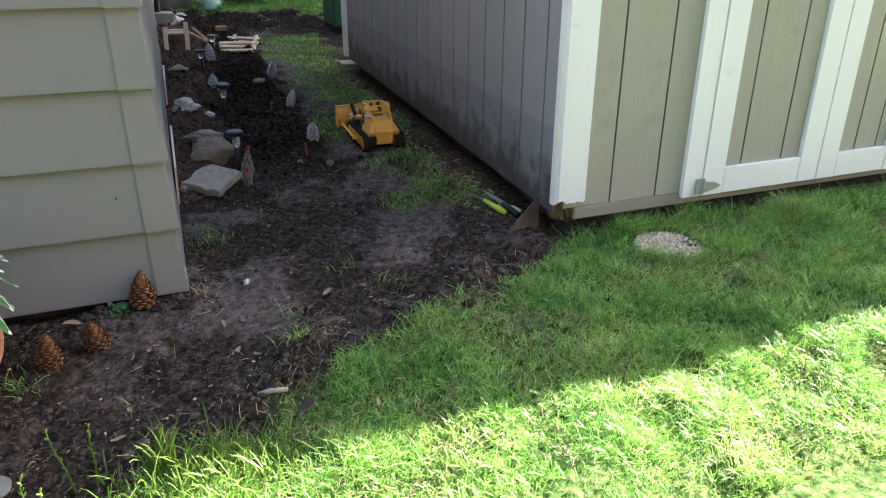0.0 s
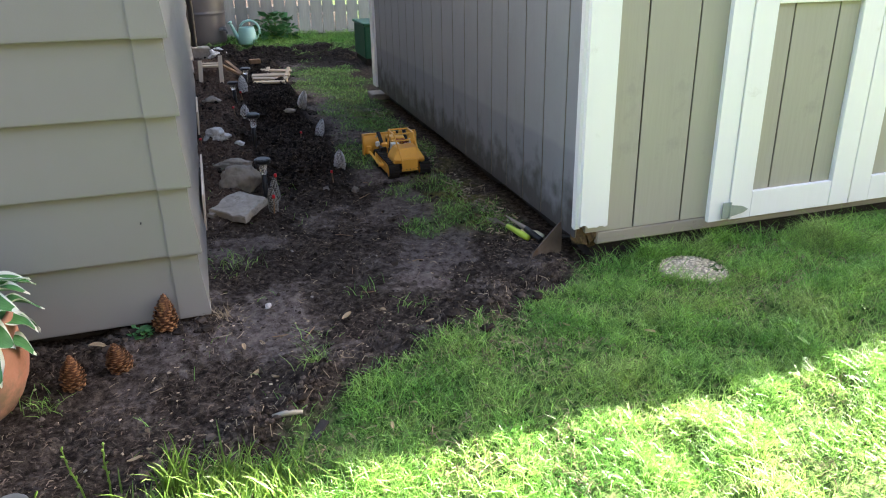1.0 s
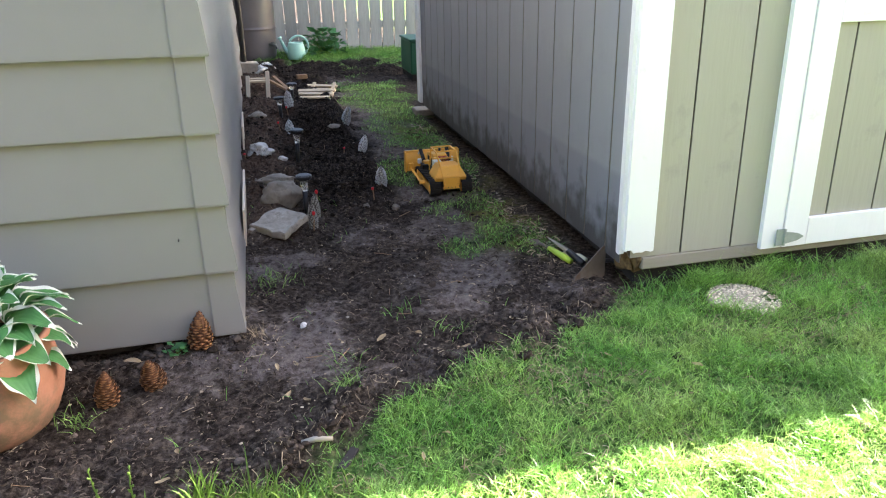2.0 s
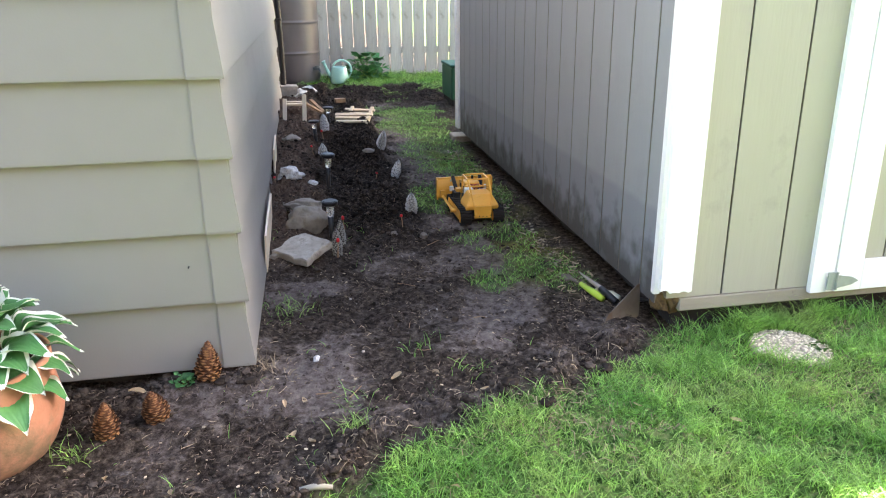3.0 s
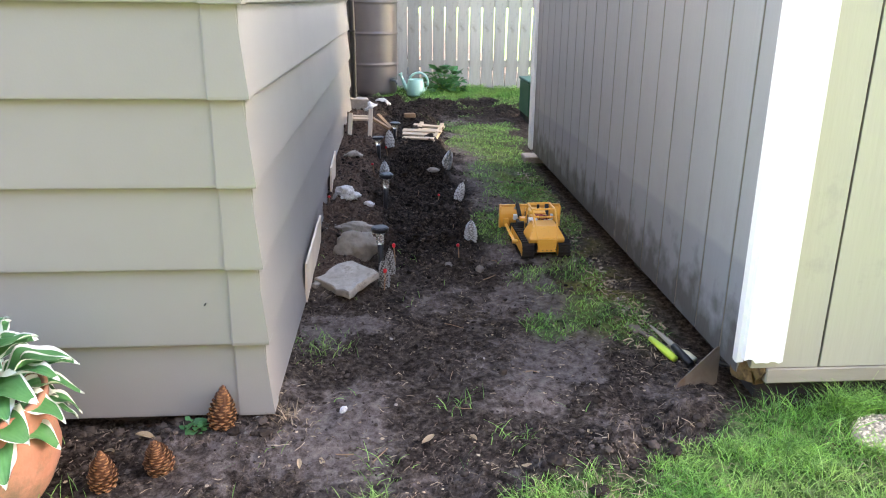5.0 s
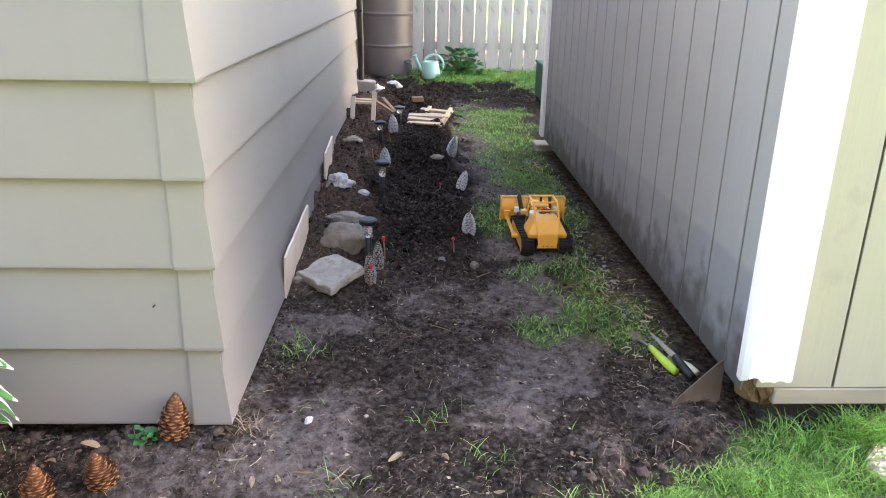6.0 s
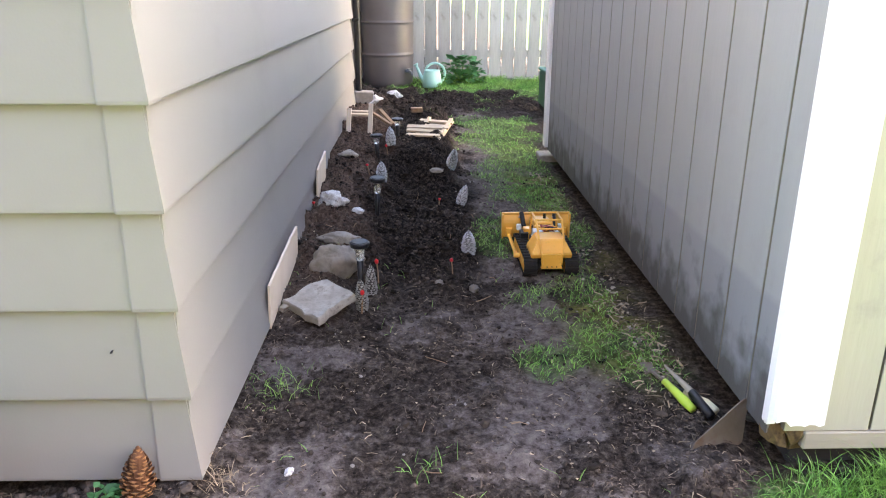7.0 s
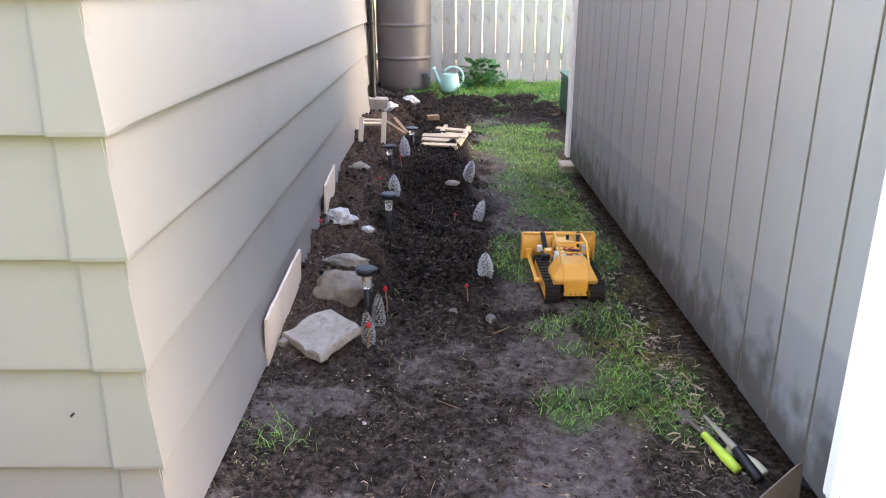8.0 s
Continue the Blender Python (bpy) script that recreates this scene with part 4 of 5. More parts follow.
for x, y, h, r, lean, seed in ((-0.343, 1.872, 0.102, 0.036, 4, 1), (-0.232, 1.930, 0.088, 0.039, -5, 2), (-0.118, 2.060, 0.116, 0.040, 8, 3)):
    c = pine_cone(h, r * 0.97, (CONE_BROWN, CONE_TIP), seed, 15)
    tagged(c, "brown pine cone with tan-tipped scales standing on soil", "pine cone", "brown pine cones by the house")
    c.matrix_world = pose(x, y, gz(x, y) - 0.004, lean, lean * 0.6, 40 * seed)
for x, y, h, r, lean, turn, seed in ((0.285, 2.955, 0.120, 0.030, 5, 0, 11), (0.305, 3.075, 0.125, 0.029, -4, 0, 12), (0.675, 3.55, 0.125, 0.031, 10, -8, 13), (0.67, 4.20, 0.11, 0.027, 8, 22, 14),
                               (0.635, 4.68, 0.14, 0.031, 12, -16, 15), (0.27, 4.35, 0.115, 0.030, 0, 0, 16), (0.30, 4.83, 0.115, 0.030, 6, 8, 17)):
    near = seed in (11, 12)
    c = pine_cone(h, r * (0.85 if near else 1.12), (CONE_GREY if near else CONE_PALE, CONE_DULL if near else CONE_WHITE), seed, 14 if near else 17, 0.92)
    tagged(c, "slim grey-tipped pine cone stood up in dark soil" if near else "slim white-tipped pine cone stood up in dark soil", "pine cone", "white-tipped pine cones edging the bed")
    c.matrix_world = pose(x, y, gz(x, y) - 0.008, lean, turn, 30 * seed)


# ---- solar lights ----
def solar_light(x, y, h, lean=0):
    e = thing("solar_light", "small black solar stake light with a clear lens", "solar light", pose(x, y, gz(x, y) - 0.01, lean, lean, 0), "solar stake lights in the bed")
    part("stake", lathe(bmesh.new(), [(0.003, -0.05), (0.008, 0.0), (0.010, 0.02), (0.012, h * 0.62)], 10), BLACK, e, smooth=True)
    part("lens", lathe(bmesh.new(), [(0.013, h * 0.62), (0.015, h * 0.63), (0.017, h * 0.88), (0.015, h * 0.89)], 16), CLEAR, e, "clear plastic lens", smooth=True)
    part("cap", lathe(bmesh.new(), [(0.022, h * 0.87), (0.033, h * 0.90), (0.035, h * 0.97), (0.032, h * 0.985)], 20), BLACK, e)
    part("panel", lathe(bmesh.new(), [(0.029, h * 0.986), (0.028, h), (0.004, h * 1.003)], 20), SOLAR_TOP, e, "glossy solar panel top")


for x, y, h, lean in ((0.268, 3.10, 0.185, 0), (0.28, 3.82, 0.19, 2), (0.235, 4.60, 0.13, -2), (0.33, 5.0, 0.11, 1)):
    solar_light(x, y, h, lean)
lamp = thing("solar_light", "low grey disc-topped solar light in soil", "solar light", pose(-0.40, 1.42, gz(-0.40, 1.42) - 0.01))
part("stake", lathe(bmesh.new(), [(0.008, -0.04), (0.012, 0.0), (0.018, 0.03)], 12), BLACK, lamp)
part("cap", lathe(bmesh.new(), [(0.018, 0.026), (0.036, 0.030), (0.038, 0.036), (0.033, 0.042), (0.004, 0.045)], 28), CAP_GREY, lamp, "grey disc cap", smooth=True)


# ---- red-tipped marker sticks ----
def marker(x, y, h, lean):
    e = thing("marker_stick", "thin stick with a red tip pushed into soil", "marker stick", pose(x, y, gz(x, y) - 0.01, lean, -lean, 0), "red-tipped marker sticks")
    part("stick", tube(bmesh.new(), [(0, 0, 0), (0.001, 0, h * 0.5), (0, 0, h)], 0.0028, 6), STICK, e)
    part("tip", lathe(bmesh.new(), [(0.003, h * 0.84), (0.0065, h * 0.87), (0.007, h * 0.97), (0.004, h * 1.02)], 10), RED, e, "red plastic tip", smooth=True)


for x, y, h, lean in ((0.325, 3.17, 0.10, 3), (0.283, 2.93, 0.09, -3), (0.60, 3.32, 0.075, 5), (0.56, 4.18, 0.06, -6), (0.02, 3.72, 0.05, 4), (0.215, 4.27, 0.06, 10), (0.285, 4.76, 0.075, 8)):
    marker(x, y, h, lean)


# ---- stones ----
def stone(name, label, x, y, size, seed, mat, turn=0, sink=0.35, rough=0.35, tilt=0, flat=0.0):
    e = part(name, rock_mesh(size, seed, rough, 4, flat), mat, None, smooth=True)
    tagged(e, label, "rock")
    e.matrix_world = pose(x, y, gz(x, y) + size[2] * (1 - 2 * sink), tilt, 0, turn)
    return e


stone("rock", "rounded grey-brown rock behind the concrete slab", 0.165, 3.19, (0.092, 0.05, 0.068), 21, STONE, 8, 0.3, 0.3)
stone("rock", "knobbly white rock on the soil bed", 0.095, 3.74, (0.055, 0.04, 0.035), 22, PALE_ROCK, 15, 0.2, 0.6)
stone("rock", "small white rock on the soil bed", 0.20, 3.74, (0.030, 0.022, 0.022), 23, PALE_ROCK, 70, 0.25, 0.5)
stone("rock", "long flat grey stone lying on the bed", 0.155, 3.45, (0.085, 0.028, 0.028), 24, SLAB, -14, 0.35, 0.4)
stone("rock", "flat pale stone on the bed", 0.09, 4.43, (0.05, 0.024, 0.022), 25, SLAB, 4, 0.3, 0.4)
stone("rock", "small flat stone at the bed's edge", 0.56, 4.62, (0.045, 0.02, 0.014), 26, SLAB, 10, 0.3, 0.4)
stone("rock", "small pale stone on trodden soil", 0.67, 3.14, (0.016, 0.014, 0.016), 27, PEBBLE, 10, 0.25, 0.5)
stone("rock", "small pale stone beside the path", 0.545, 3.2, (0.013, 0.012, 0.010), 28, PEBBLE, 10, 0.25, 0.5)
stone("rock", "pale grey rock by the rain barrel", 0.21, 7.42, (0.085, 0.06, 0.055), 29, PALE_ROCK, 20, 0.25, 0.5)
stone("rock", "white rock behind the wooden stand", 0.145, 5.88, (0.05, 0.04, 0.045), 30, PALE_ROCK, 60, 0.2, 0.6)
stone("rock", "small grey stone beside the slab", 0.035, 2.90, (0.017, 0.014, 0.012), 31, STONE, 60, 0.3, 0.4)
stone("rock", "pale stone in the bare soil", 0.182, 2.155, (0.012, 0.009, 0.008), 32, PALE_ROCK, 60, 0.3, 0.4)

block = part("concrete_block", box(bmesh.new(), (-0.07, -0.045, 0), (0.07, 0.045, 0.085), 0.006), SLAB, None)
tagged(block, "grey concrete block beside the house wall", "concrete block")
block.matrix_world = pose(0.055, 5.90, gz(0.055, 5.9) - 0.005, 3, 4, 8)

# broken slab, lying with its far side raised
bm = bmesh.new()
n = 26
top, low = [], []
out = [(-0.125, 0.005), (0.012, -0.135), (0.125, 0.030), (0.02, 0.150), (-0.03, 0.135)]
loop = []
for k in range(len(out)):
    a, b = Vector((*out[k], 0)), Vector((*out[(k + 1) % len(out)], 0))
    for j in range(6):
        p = a.lerp(b, j / 6)
        loop.append(p + 0.012 * noise.noise_vector(p * 22 + Vector((3, 1, 0))) * Vector((1, 1, 0)).length)
rings = []
for scale, z in ((0.97, 0.0), (1.0, 0.006), (0.99, 0.030), (0.95, 0.036)):
    rings.append([bm.verts.new((p.x * scale, p.y * scale, z + (0.006 * noise.noise(p * 40) if z > 0.03 else 0))) for p in loop])
inner = [bm.verts.new((p.x * 0.62, p.y * 0.62, 0.031 + 0.010 * max(0, p.y * 6) + 0.004 * noise.noise(p * 30))) for p in loop]
rings.append(inner)
for a, b in zip(rings, rings[1:]):
    for j in range(len(loop)):
        bm.faces.new((a[j], a[(j + 1) % len(loop)], b[(j + 1) % len(loop)], b[j]))
bm.faces.new(rings[0][::-1])
c = bm.verts.new((0, 0.0, 0.029))
for j in range(len(loop)):
    bm.faces.new((inner[j], inner[(j + 1) % len(loop)], c))
slab = tagged(part("concrete_slab", bm, SLAB, None), "broken pale concrete slab lying on the soil", "concrete slab")
slab.matrix_world = pose(0.148, 2.915, gz(0.148, 2.915) + 0.002, 7, -3, 0) @ Matrix.Diagonal((0.92, 0.92, 0.85, 1))

# round stepping stone of exposed pebbles
step = thing("stepping_stone", "round exposed-aggregate stepping stone set in grass", "stepping stone", pose(1.622, 1.94, -0.046))
part("disc", lathe(bmesh.new(), [(0.118, 0), (0.121, 0.018), (0.117, 0.026), (0.05, 0.028), (0.002, 0.028)], 40), AGGREGATE, step)
bm = bmesh.new()
rnd = random.Random(5)
for k in range(950):
    a, r = rnd.uniform(0, 6.283), 0.114 * math.sqrt(rnd.random())
    s = rnd.uniform(0.0030, 0.0066)
    bmesh.ops.create_icosphere(bm, subdivisions=1, radius=1.0, matrix=pose(r * math.cos(a), r * math.sin(a), 0.028, 0, 0, rnd.uniform(0, 180)) @ Matrix.Diagonal((s, s * rnd.uniform(0.6, 1), s * 0.6, 1)))
tagged(part("pebble", bm, GRAVEL, step), kind="stuff")


# ---- wood scraps ----
def board(lo, hi, mat=PALE_WOOD):
    return box(bmesh.new(), lo, hi, 0.0015)


for y0, y1, z0, h, tilt, label in ((2.80, 3.29, 0.075, 0.112, 6, "long pale plywood offcut leaning on the house wall"), (3.86, 4.12, 0.165, 0.115, 5, "pale plywood offcut leaning on the house wall")):
    bm = bmesh.new()
    rnd = random.Random(int(y0 * 10))
    n = 12
    cols = []
    for k in range(n + 1):
        y = y0 + (y1 - y0) * k / n
        f = k / n
        top_z = h * (0.80 + 0.25 * f) + rnd.uniform(-0.004, 0.004)
        zb = -0.06 + 0.055 * f
        cols.append([bm.verts.new((x, y, z)) for x, z in ((0.005, zb), (0.013, zb), (0.013, top_z), (0.005, top_z))])
    for a, b in zip(cols, cols[1:]):
        for j in range(4):
            bm.faces.new((a[j], a[(j + 1) % 4], b[(j + 1) % 4], b[j]))
    bm.faces.new(cols[0][::-1])
    bm.faces.new(cols[-1])
    bmesh.ops.recalc_face_normals(bm, faces=bm.faces[:])
    ob = tagged(part("plywood_offcut", bm, CARD_WOOD, None), label, "plywood")
    ob.matrix_world = pose(0.004, 0, z0, 0, 3, 0)

pallet = thing("wooden_pallet", "small slatted pallet of pale wood on the soil heap", "pallet", pose(0.47, 5.02, gz(0.47, 5.12) - 0.012, 4, 2, -11))
rnd = random.Random(12)
for k in range(6):
    y = 0.01 + 0.088 * k
    ob = part("slat", box(bmesh.new(), (-0.115 + rnd.uniform(-0.015, 0.05), y, 0.024), (0.105 + rnd.uniform(-0.008, 0.008), y + 0.058, 0.036), 0.002), PALE_WOOD, pallet)
    ob.matrix_local = pose(0, 0, rnd.uniform(0, 0.012), rnd.uniform(-5, 3), rnd.uniform(-2, 2), rnd.uniform(-3.5, 3.5))
for x in (-0.05, 0.098):
    part("runner", box(bmesh.new(), (x - 0.012, 0.0, -0.01), (x + 0.012, 0.55, 0.023), 0.002), PALE_WOOD, pallet)
block_end = tagged(part("wood_block", box(bmesh.new(), (-0.04, -0.022, 0), (0.04, 0.022, 0.032), 0.003), STICK, None), "small reddish-brown wooden block behind the pallet", "wood block")
block_end.matrix_world = pose(0.44, 5.66, gz(0.44, 5.66), 0, 0, 10)

stand = thing("wooden_stand", "little stand of pale wooden posts and boards", "stand", pose(0.10, 4.93, gz(0.10, 4.93) - 0.02))
for x, h, lean in ((-0.055, 0.155, 4), (0.072, 0.18, 3)):
    ob = part("post", box(bmesh.new(), (-0.013, -0.010, 0), (0.013, 0.010, h), 0.002), CARD_WOOD, stand, "pale bare-wood post")
    ob.matrix_local = pose(x, -0.02, 0, -14, lean, 0)
for y, z, w in ((0.03, 0.105, 0.12), (0.16, 0.10, 0.13)):
    ob = part("board", box(bmesh.new(), (-w / 2, -0.02, 0), (w / 2, 0.02, 0.012), 0.001), PALE_WOOD, stand)
    ob.matrix_local = pose(0.01, y, z, 4, 1, rnd.uniform(-4, 4))
for x, y, turn in ((0.16, 0.16, 35), (0.13, 0.10, 60)):
    ob = part("board", box(bmesh.new(), (-0.012, -0.08, 0), (0.012, 0.08, 0.014), 0.001), STICK, stand)
    ob.matrix_local = pose(x, y, 0.07, 25, 0, turn)

# scraps lying where the lawn meets the soil
bm = tube(bmesh.new(), [(0.136, 1.527, 0), (0.170, 1.527, 0.004), (0.207, 1.521, 0.002)], [0.006, 0.0075, 0.005], 8)
scrap = tagged(part("wood_stick", bm, SILL_WOOD, None, smooth=True), "short weathered grey-brown stick lying on soil", "stick")
scrap.matrix_world = pose(0, 0, gz(0.17, 1.525) + 0.010)
scrap = tagged(part("wood_strip", box(bmesh.new(), (-0.011, -0.036, 0), (0.011, 0.036, 0.008), 0.002), FOUNDATION, None), "dark rotten wooden strip at the lawn's edge", "wood scrap")
scrap.matrix_world = pose(0.236, 1.478, gz(0.236, 1.478) + 0.008, 4, 6, -34)

# ---- garden tools at the shed's corner ----
trowel = thing("garden_trowel", "broad tarnished trowel blade leaning against the shed's corner", "trowel", pose(1.285, 2.235, gz(1.25, 2.2)))
bm = bmesh.new()
outline = [(-0.125, 0.002), (-0.112, 0.020), (0.010, 0.098), (0.030, 0.108), (0.036, 0.100), (0.018, 0.000), (0.0, -0.012), (-0.09, -0.012)]
prism(bm, outline, 0.004, pose(-0.034, 0.012, 0.004, -14, 0, 14))
bmesh.ops.recalc_face_normals(bm, faces=bm.faces[:])
part("blade", bm, STEEL, trowel, "tarnished steel blade")
part("tang", tube(bmesh.new(), [(0.03, 0.03, 0.05), (0.02, 0.08, 0.03), (0.015, 0.12, 0.022)], [0.006, 0.008, 0.006], 10), BLACK, trowel, smooth=True)
for name, label, cat, mat, p, q, tipmat in (("hand_fork", "hand tool with a lime-green grip on soil", "hand tool", LIME, (1.19, 2.375), (1.155, 2.50), STEEL),
                                      ("hand_rake", "hand tool with a cream and black grip on soil", "hand tool", CREAM_HANDLE, (1.245, 2.36), (1.20, 2.46), BLACK)):
    e = thing(name, label, cat)
    (x0, y0), (x1, y1) = p, q
    z0, z1 = gz(x0, y0) + 0.016, gz(x1, y1) + 0.016
    dx, dy = x1 - x0, y1 - y0
    part("grip", tube(bmesh.new(), [(x0, y0, z0), (x0 + dx * 0.3, y0 + dy * 0.3, z0 + 0.003), (x1, y1, z1)], [0.011, 0.0135, 0.009], 12), mat, e, smooth=True)
    part("shank", tube(bmesh.new(), [(x1, y1, z1), (x1 + dx * 0.5, y1 + dy * 0.5, z1 - 0.004)], 0.005, 8), tipmat, e)
    part("head", box(bmesh.new(), (x1 + dx * 0.5 - 0.018, y1 + dy * 0.5 - 0.003, z1 - 0.012), (x1 + dx * 0.5 + 0.018, y1 + dy * 0.5 + 0.055, z1 - 0.006), 0.002), STEEL, e)
spike = thing("dibber", "slim wooden dibber with a black handle lying by the shed", "dibber")
zz = gz(1.2, 2.45)
part("shaft", tube(bmesh.new(), [(1.165, 2.54, zz + 0.055), (1.205, 2.43, zz + 0.035)], [0.003, 0.010], 10), SILL_WOOD, spike)
part("handle", tube(bmesh.new(), [(1.205, 2.43, zz + 0.035), (1.225, 2.34, zz + 0.02)], 0.012, 10), BLACK, spike, smooth=True)

# ---- terracotta pot and hosta ----
PX, PY = -0.597, 1.85
pot = thing("plant_pot", "bulging weathered terracotta plant pot standing on soil", "plant pot", pose(PX, PY, gz(PX, PY) - 0.005))
part("pot", lathe(bmesh.new(), [(0.105, 0.0), (0.125, 0.010), (0.146, 0.04), (0.166, 0.085), (0.174, 0.12), (0.171, 0.155), (0.166, 0.20), (0.162, 0.235), (0.168, 0.245), (0.168, 0.262), (0.155, 0.262), (0.15, 0.22)], 48), TERRACOTTA, pot, smooth=True)
part("potting_soil", lathe(bmesh.new(), [(0.152, 0.222), (0.10, 0.232), (0.01, 0.236)], 24), CLOD, pot)


def hosta_leaf(length, width, droop, seed):
    """A broad pointed leaf, ribbed and wavy, with an uneven cream margin."""
    bm = bmesh.new()
    nu, nv = 18, 14
    grid = []
    for i in range(nu + 1):
        u = i / nu
        half = width * 0.5 * (1 - (abs(u - 0.40) / (0.40 if u < 0.40 else 0.60)) ** (2.2 if u < 0.40 else 1.75)) + 0.002
        row = []
        for j in range(nv + 1):
            left, right = 0.19 + 0.11 * math.sin(9 * u + seed), 0.19 + 0.11 * math.sin(7 * u + 2 * seed)
            v = -1 if j == 0 else 1 if j == nv else (-1 + left) + (2 - left - right) * (j - 1) / (nv - 2)
            x = half * v * (1 + 0.05 * math.sin(8 * u + seed))
            z = 0.16 * length * math.sin(math.pi * u * 0.8) - droop * length * u ** 2.2 + 0.26 * half * abs(v) ** 1.5 + 0.007 * math.sin(u * 13 + seed * 2) * v * v + 0.0011 * math.cos(v * 19)
            row.append(bm.verts.new((x, length * u * (1 - 0.12 * droop * u), z)))
        grid.append(row)
    for i in range(nu):
        for j in range(nv):
            edge = j in (0, nv - 1) or i >= nu - 1
            bm.faces.new((grid[i][j], grid[i][j + 1], grid[i + 1][j + 1], grid[i + 1][j])).material_index = 1 if edge else 0
    return bm


hosta = thing("hosta", "hosta with green leaves edged in cream, growing in the pot", "plant", pose(PX, PY, gz(PX, PY) + 0.142))
rnd = random.Random(31)
for k in range(70):
    tier = k % 5
    length = (0.115, 0.135, 0.145, 0.14, 0.12)[tier] * rnd.uniform(0.88, 1.12)
    ob = part("leaf", hosta_leaf(length, length * rnd.uniform(0.62, 0.78), (0.48, 0.40, 0.34, 0.3, 0.25)[tier], k), (LEAF_GREEN, LEAF_CREAM), hosta, smooth=True)
    ang = 137.5 * k + rnd.uniform(-10, 10)
    pitch = (-6, 8, 22, 38, 55)[tier] + rnd.uniform(-7, 7)
    out = (0.115, 0.10, 0.08, 0.05, 0.03)[tier]
    high = (0.055, 0.095, 0.13, 0.17, 0.20)[tier]
    ob.matrix_local = pose(0, 0, high, 0, 0, ang) @ pose(0, out, 0, pitch, rnd.uniform(-16, 16), rnd.uniform(-12, 12))
    if k % 2 == 0:
        root = ob.matrix_local @ Vector((0, 0.004, 0.001))
        part("stalk", tube(bmesh.new(), [(root.x * 0.1, root.y * 0.1, 0.0), (root.x * 0.5, root.y * 0.5, root.z * 0.65), tuple(root)], 0.0035, 6), LEAF_GREEN, hosta)


# ---- leafy plants ----
def leafy(name, label, x, y, size, count, seed, leaf):
    e = thing(name, label, "plant", pose(x, y, gz(x, y) - 0.004))
    rnd = random.Random(seed)
    bm = bmesh.new()
    stems = bmesh.new()
    for k in range(count):
        a, t = rnd.uniform(0, 6.283), rnd.random()
        r = size * math.sqrt(rnd.random()) * (1 - 0.45 * t)
        p = Vector((r * math.cos(a), r * math.sin(a), size * (0.12 + 1.05 * t)))
        if k % 6 == 0:
            tube(stems, [(p.x * 0.15, p.y * 0.15, 0), (p.x * 0.5, p.y * 0.5, p.z * 0.6), tuple(p)], 0.03 * leaf + 0.0006, 5)
        m = Matrix.Translation(p) @ Euler((rnd.uniform(-0.3, 0.9), rnd.uniform(-0.5, 0.5), a - 1.57)).to_matrix().to_4x4()
        s = leaf * rnd.uniform(0.6, 1.25)
        pts = [(0, 0, 0), (0.42 * s, 0.25 * s, 0.08 * s), (0.5 * s, 0.6 * s, 0.04 * s), (0, s * 1.1, -0.14 * s), (-0.5 * s, 0.6 * s, 0.04 * s), (-0.42 * s, 0.25 * s, 0.08 * s), (0, 0.5 * s, -0.03 * s)]
        v = [bm.verts.new(m @ Vector(q)) for q in pts]
        for j in range(6):
            bm.faces.new((v[j], v[(j + 1) % 6], v[6]))
    part("stems", stems, GRASS_TALL, e)
    part("leaves", bm, PLANT_GREEN, e)
    return e


leafy("leafy_plant", "dark green broad-leaved plant growing before the fence", 0.93, 8.98, 0.26, 150, 3, 0.085)
leafy("weed", "small green weed sprouting beside a pine cone", -0.185, 2.05, 0.028, 22, 4, 0.020)
leafy("weed", "small leafy weed in grass by the fence", 0.70, 8.75, 0.11, 50, 5, 0.045)


# ---- grass, clods and litter ----
def blades(name, x, y, h, w, bend, mat, label, seed, category="grass"):
    """Many bent blades in one mesh, each tapering to a tip."""
    rs = np.random.RandomState(seed)
    n = len(x)
    z = ground_z(x, y) - 0.003
    a, t = rs.rand(n) * 2 * np.pi, rs.rand(n) * 2 * np.pi
    px, py = np.cos(a) * w / 2, np.sin(a) * w / 2
    bx, by = np.cos(t) * bend, np.sin(t) * bend
    V = np.zeros((n, 7, 3))
    for k, (f, ww) in enumerate(((0.0, 1.0), (0.45, 0.9), (0.8, 0.6))):
        q = f * f
        V[:, 2 * k] = np.stack([x + bx * q - px * ww, y + by * q - py * ww, z + h * (f - 0.18 * q)], 1)
        V[:, 2 * k + 1] = np.stack([x + bx * q + px * ww, y + by * q + py * ww, z + h * (f - 0.18 * q)], 1)
    V[:, 6] = np.stack([x + bx, y + by, z + h * 0.80], 1)
    base = np.arange(n)[:, None] * 7
    quads = np.concatenate([base + np.array([[0, 1, 3, 2]]), base + np.array([[2, 3, 5, 4]])])
    tris = base + np.array([[4, 5, 6]])
    me = bpy.data.meshes.new(name)
    me.from_pydata(V.reshape(-1, 3).tolist(), [], quads.tolist() + tris.tolist())
    me.materials.append(mat)
    return tagged(new(name, me), label, category, kind="stuff")


def scatter(n, x0, x1, y0, y1, seed, weight):
    rs = np.random.RandomState(seed)
    x, y = x0 + (x1 - x0) * rs.rand(n), y0 + (y1 - y0) * rs.rand(n)
    keep = rs.rand(n) < weight(x, y)
    return x[keep], y[keep], rs


def off_things(x, y):
    """Nothing grows under the stepping stone, the shed or the house."""
    ok = ((x - 1.622) ** 2 + (y - 1.94) ** 2 > 0.110 ** 2) & ~((x > 1.255) & (y > 2.15) & (y < 5.3)) & ~((x < 0.0) & (y > 2.1) & (y < 5.9))
    return ok.astype(float)


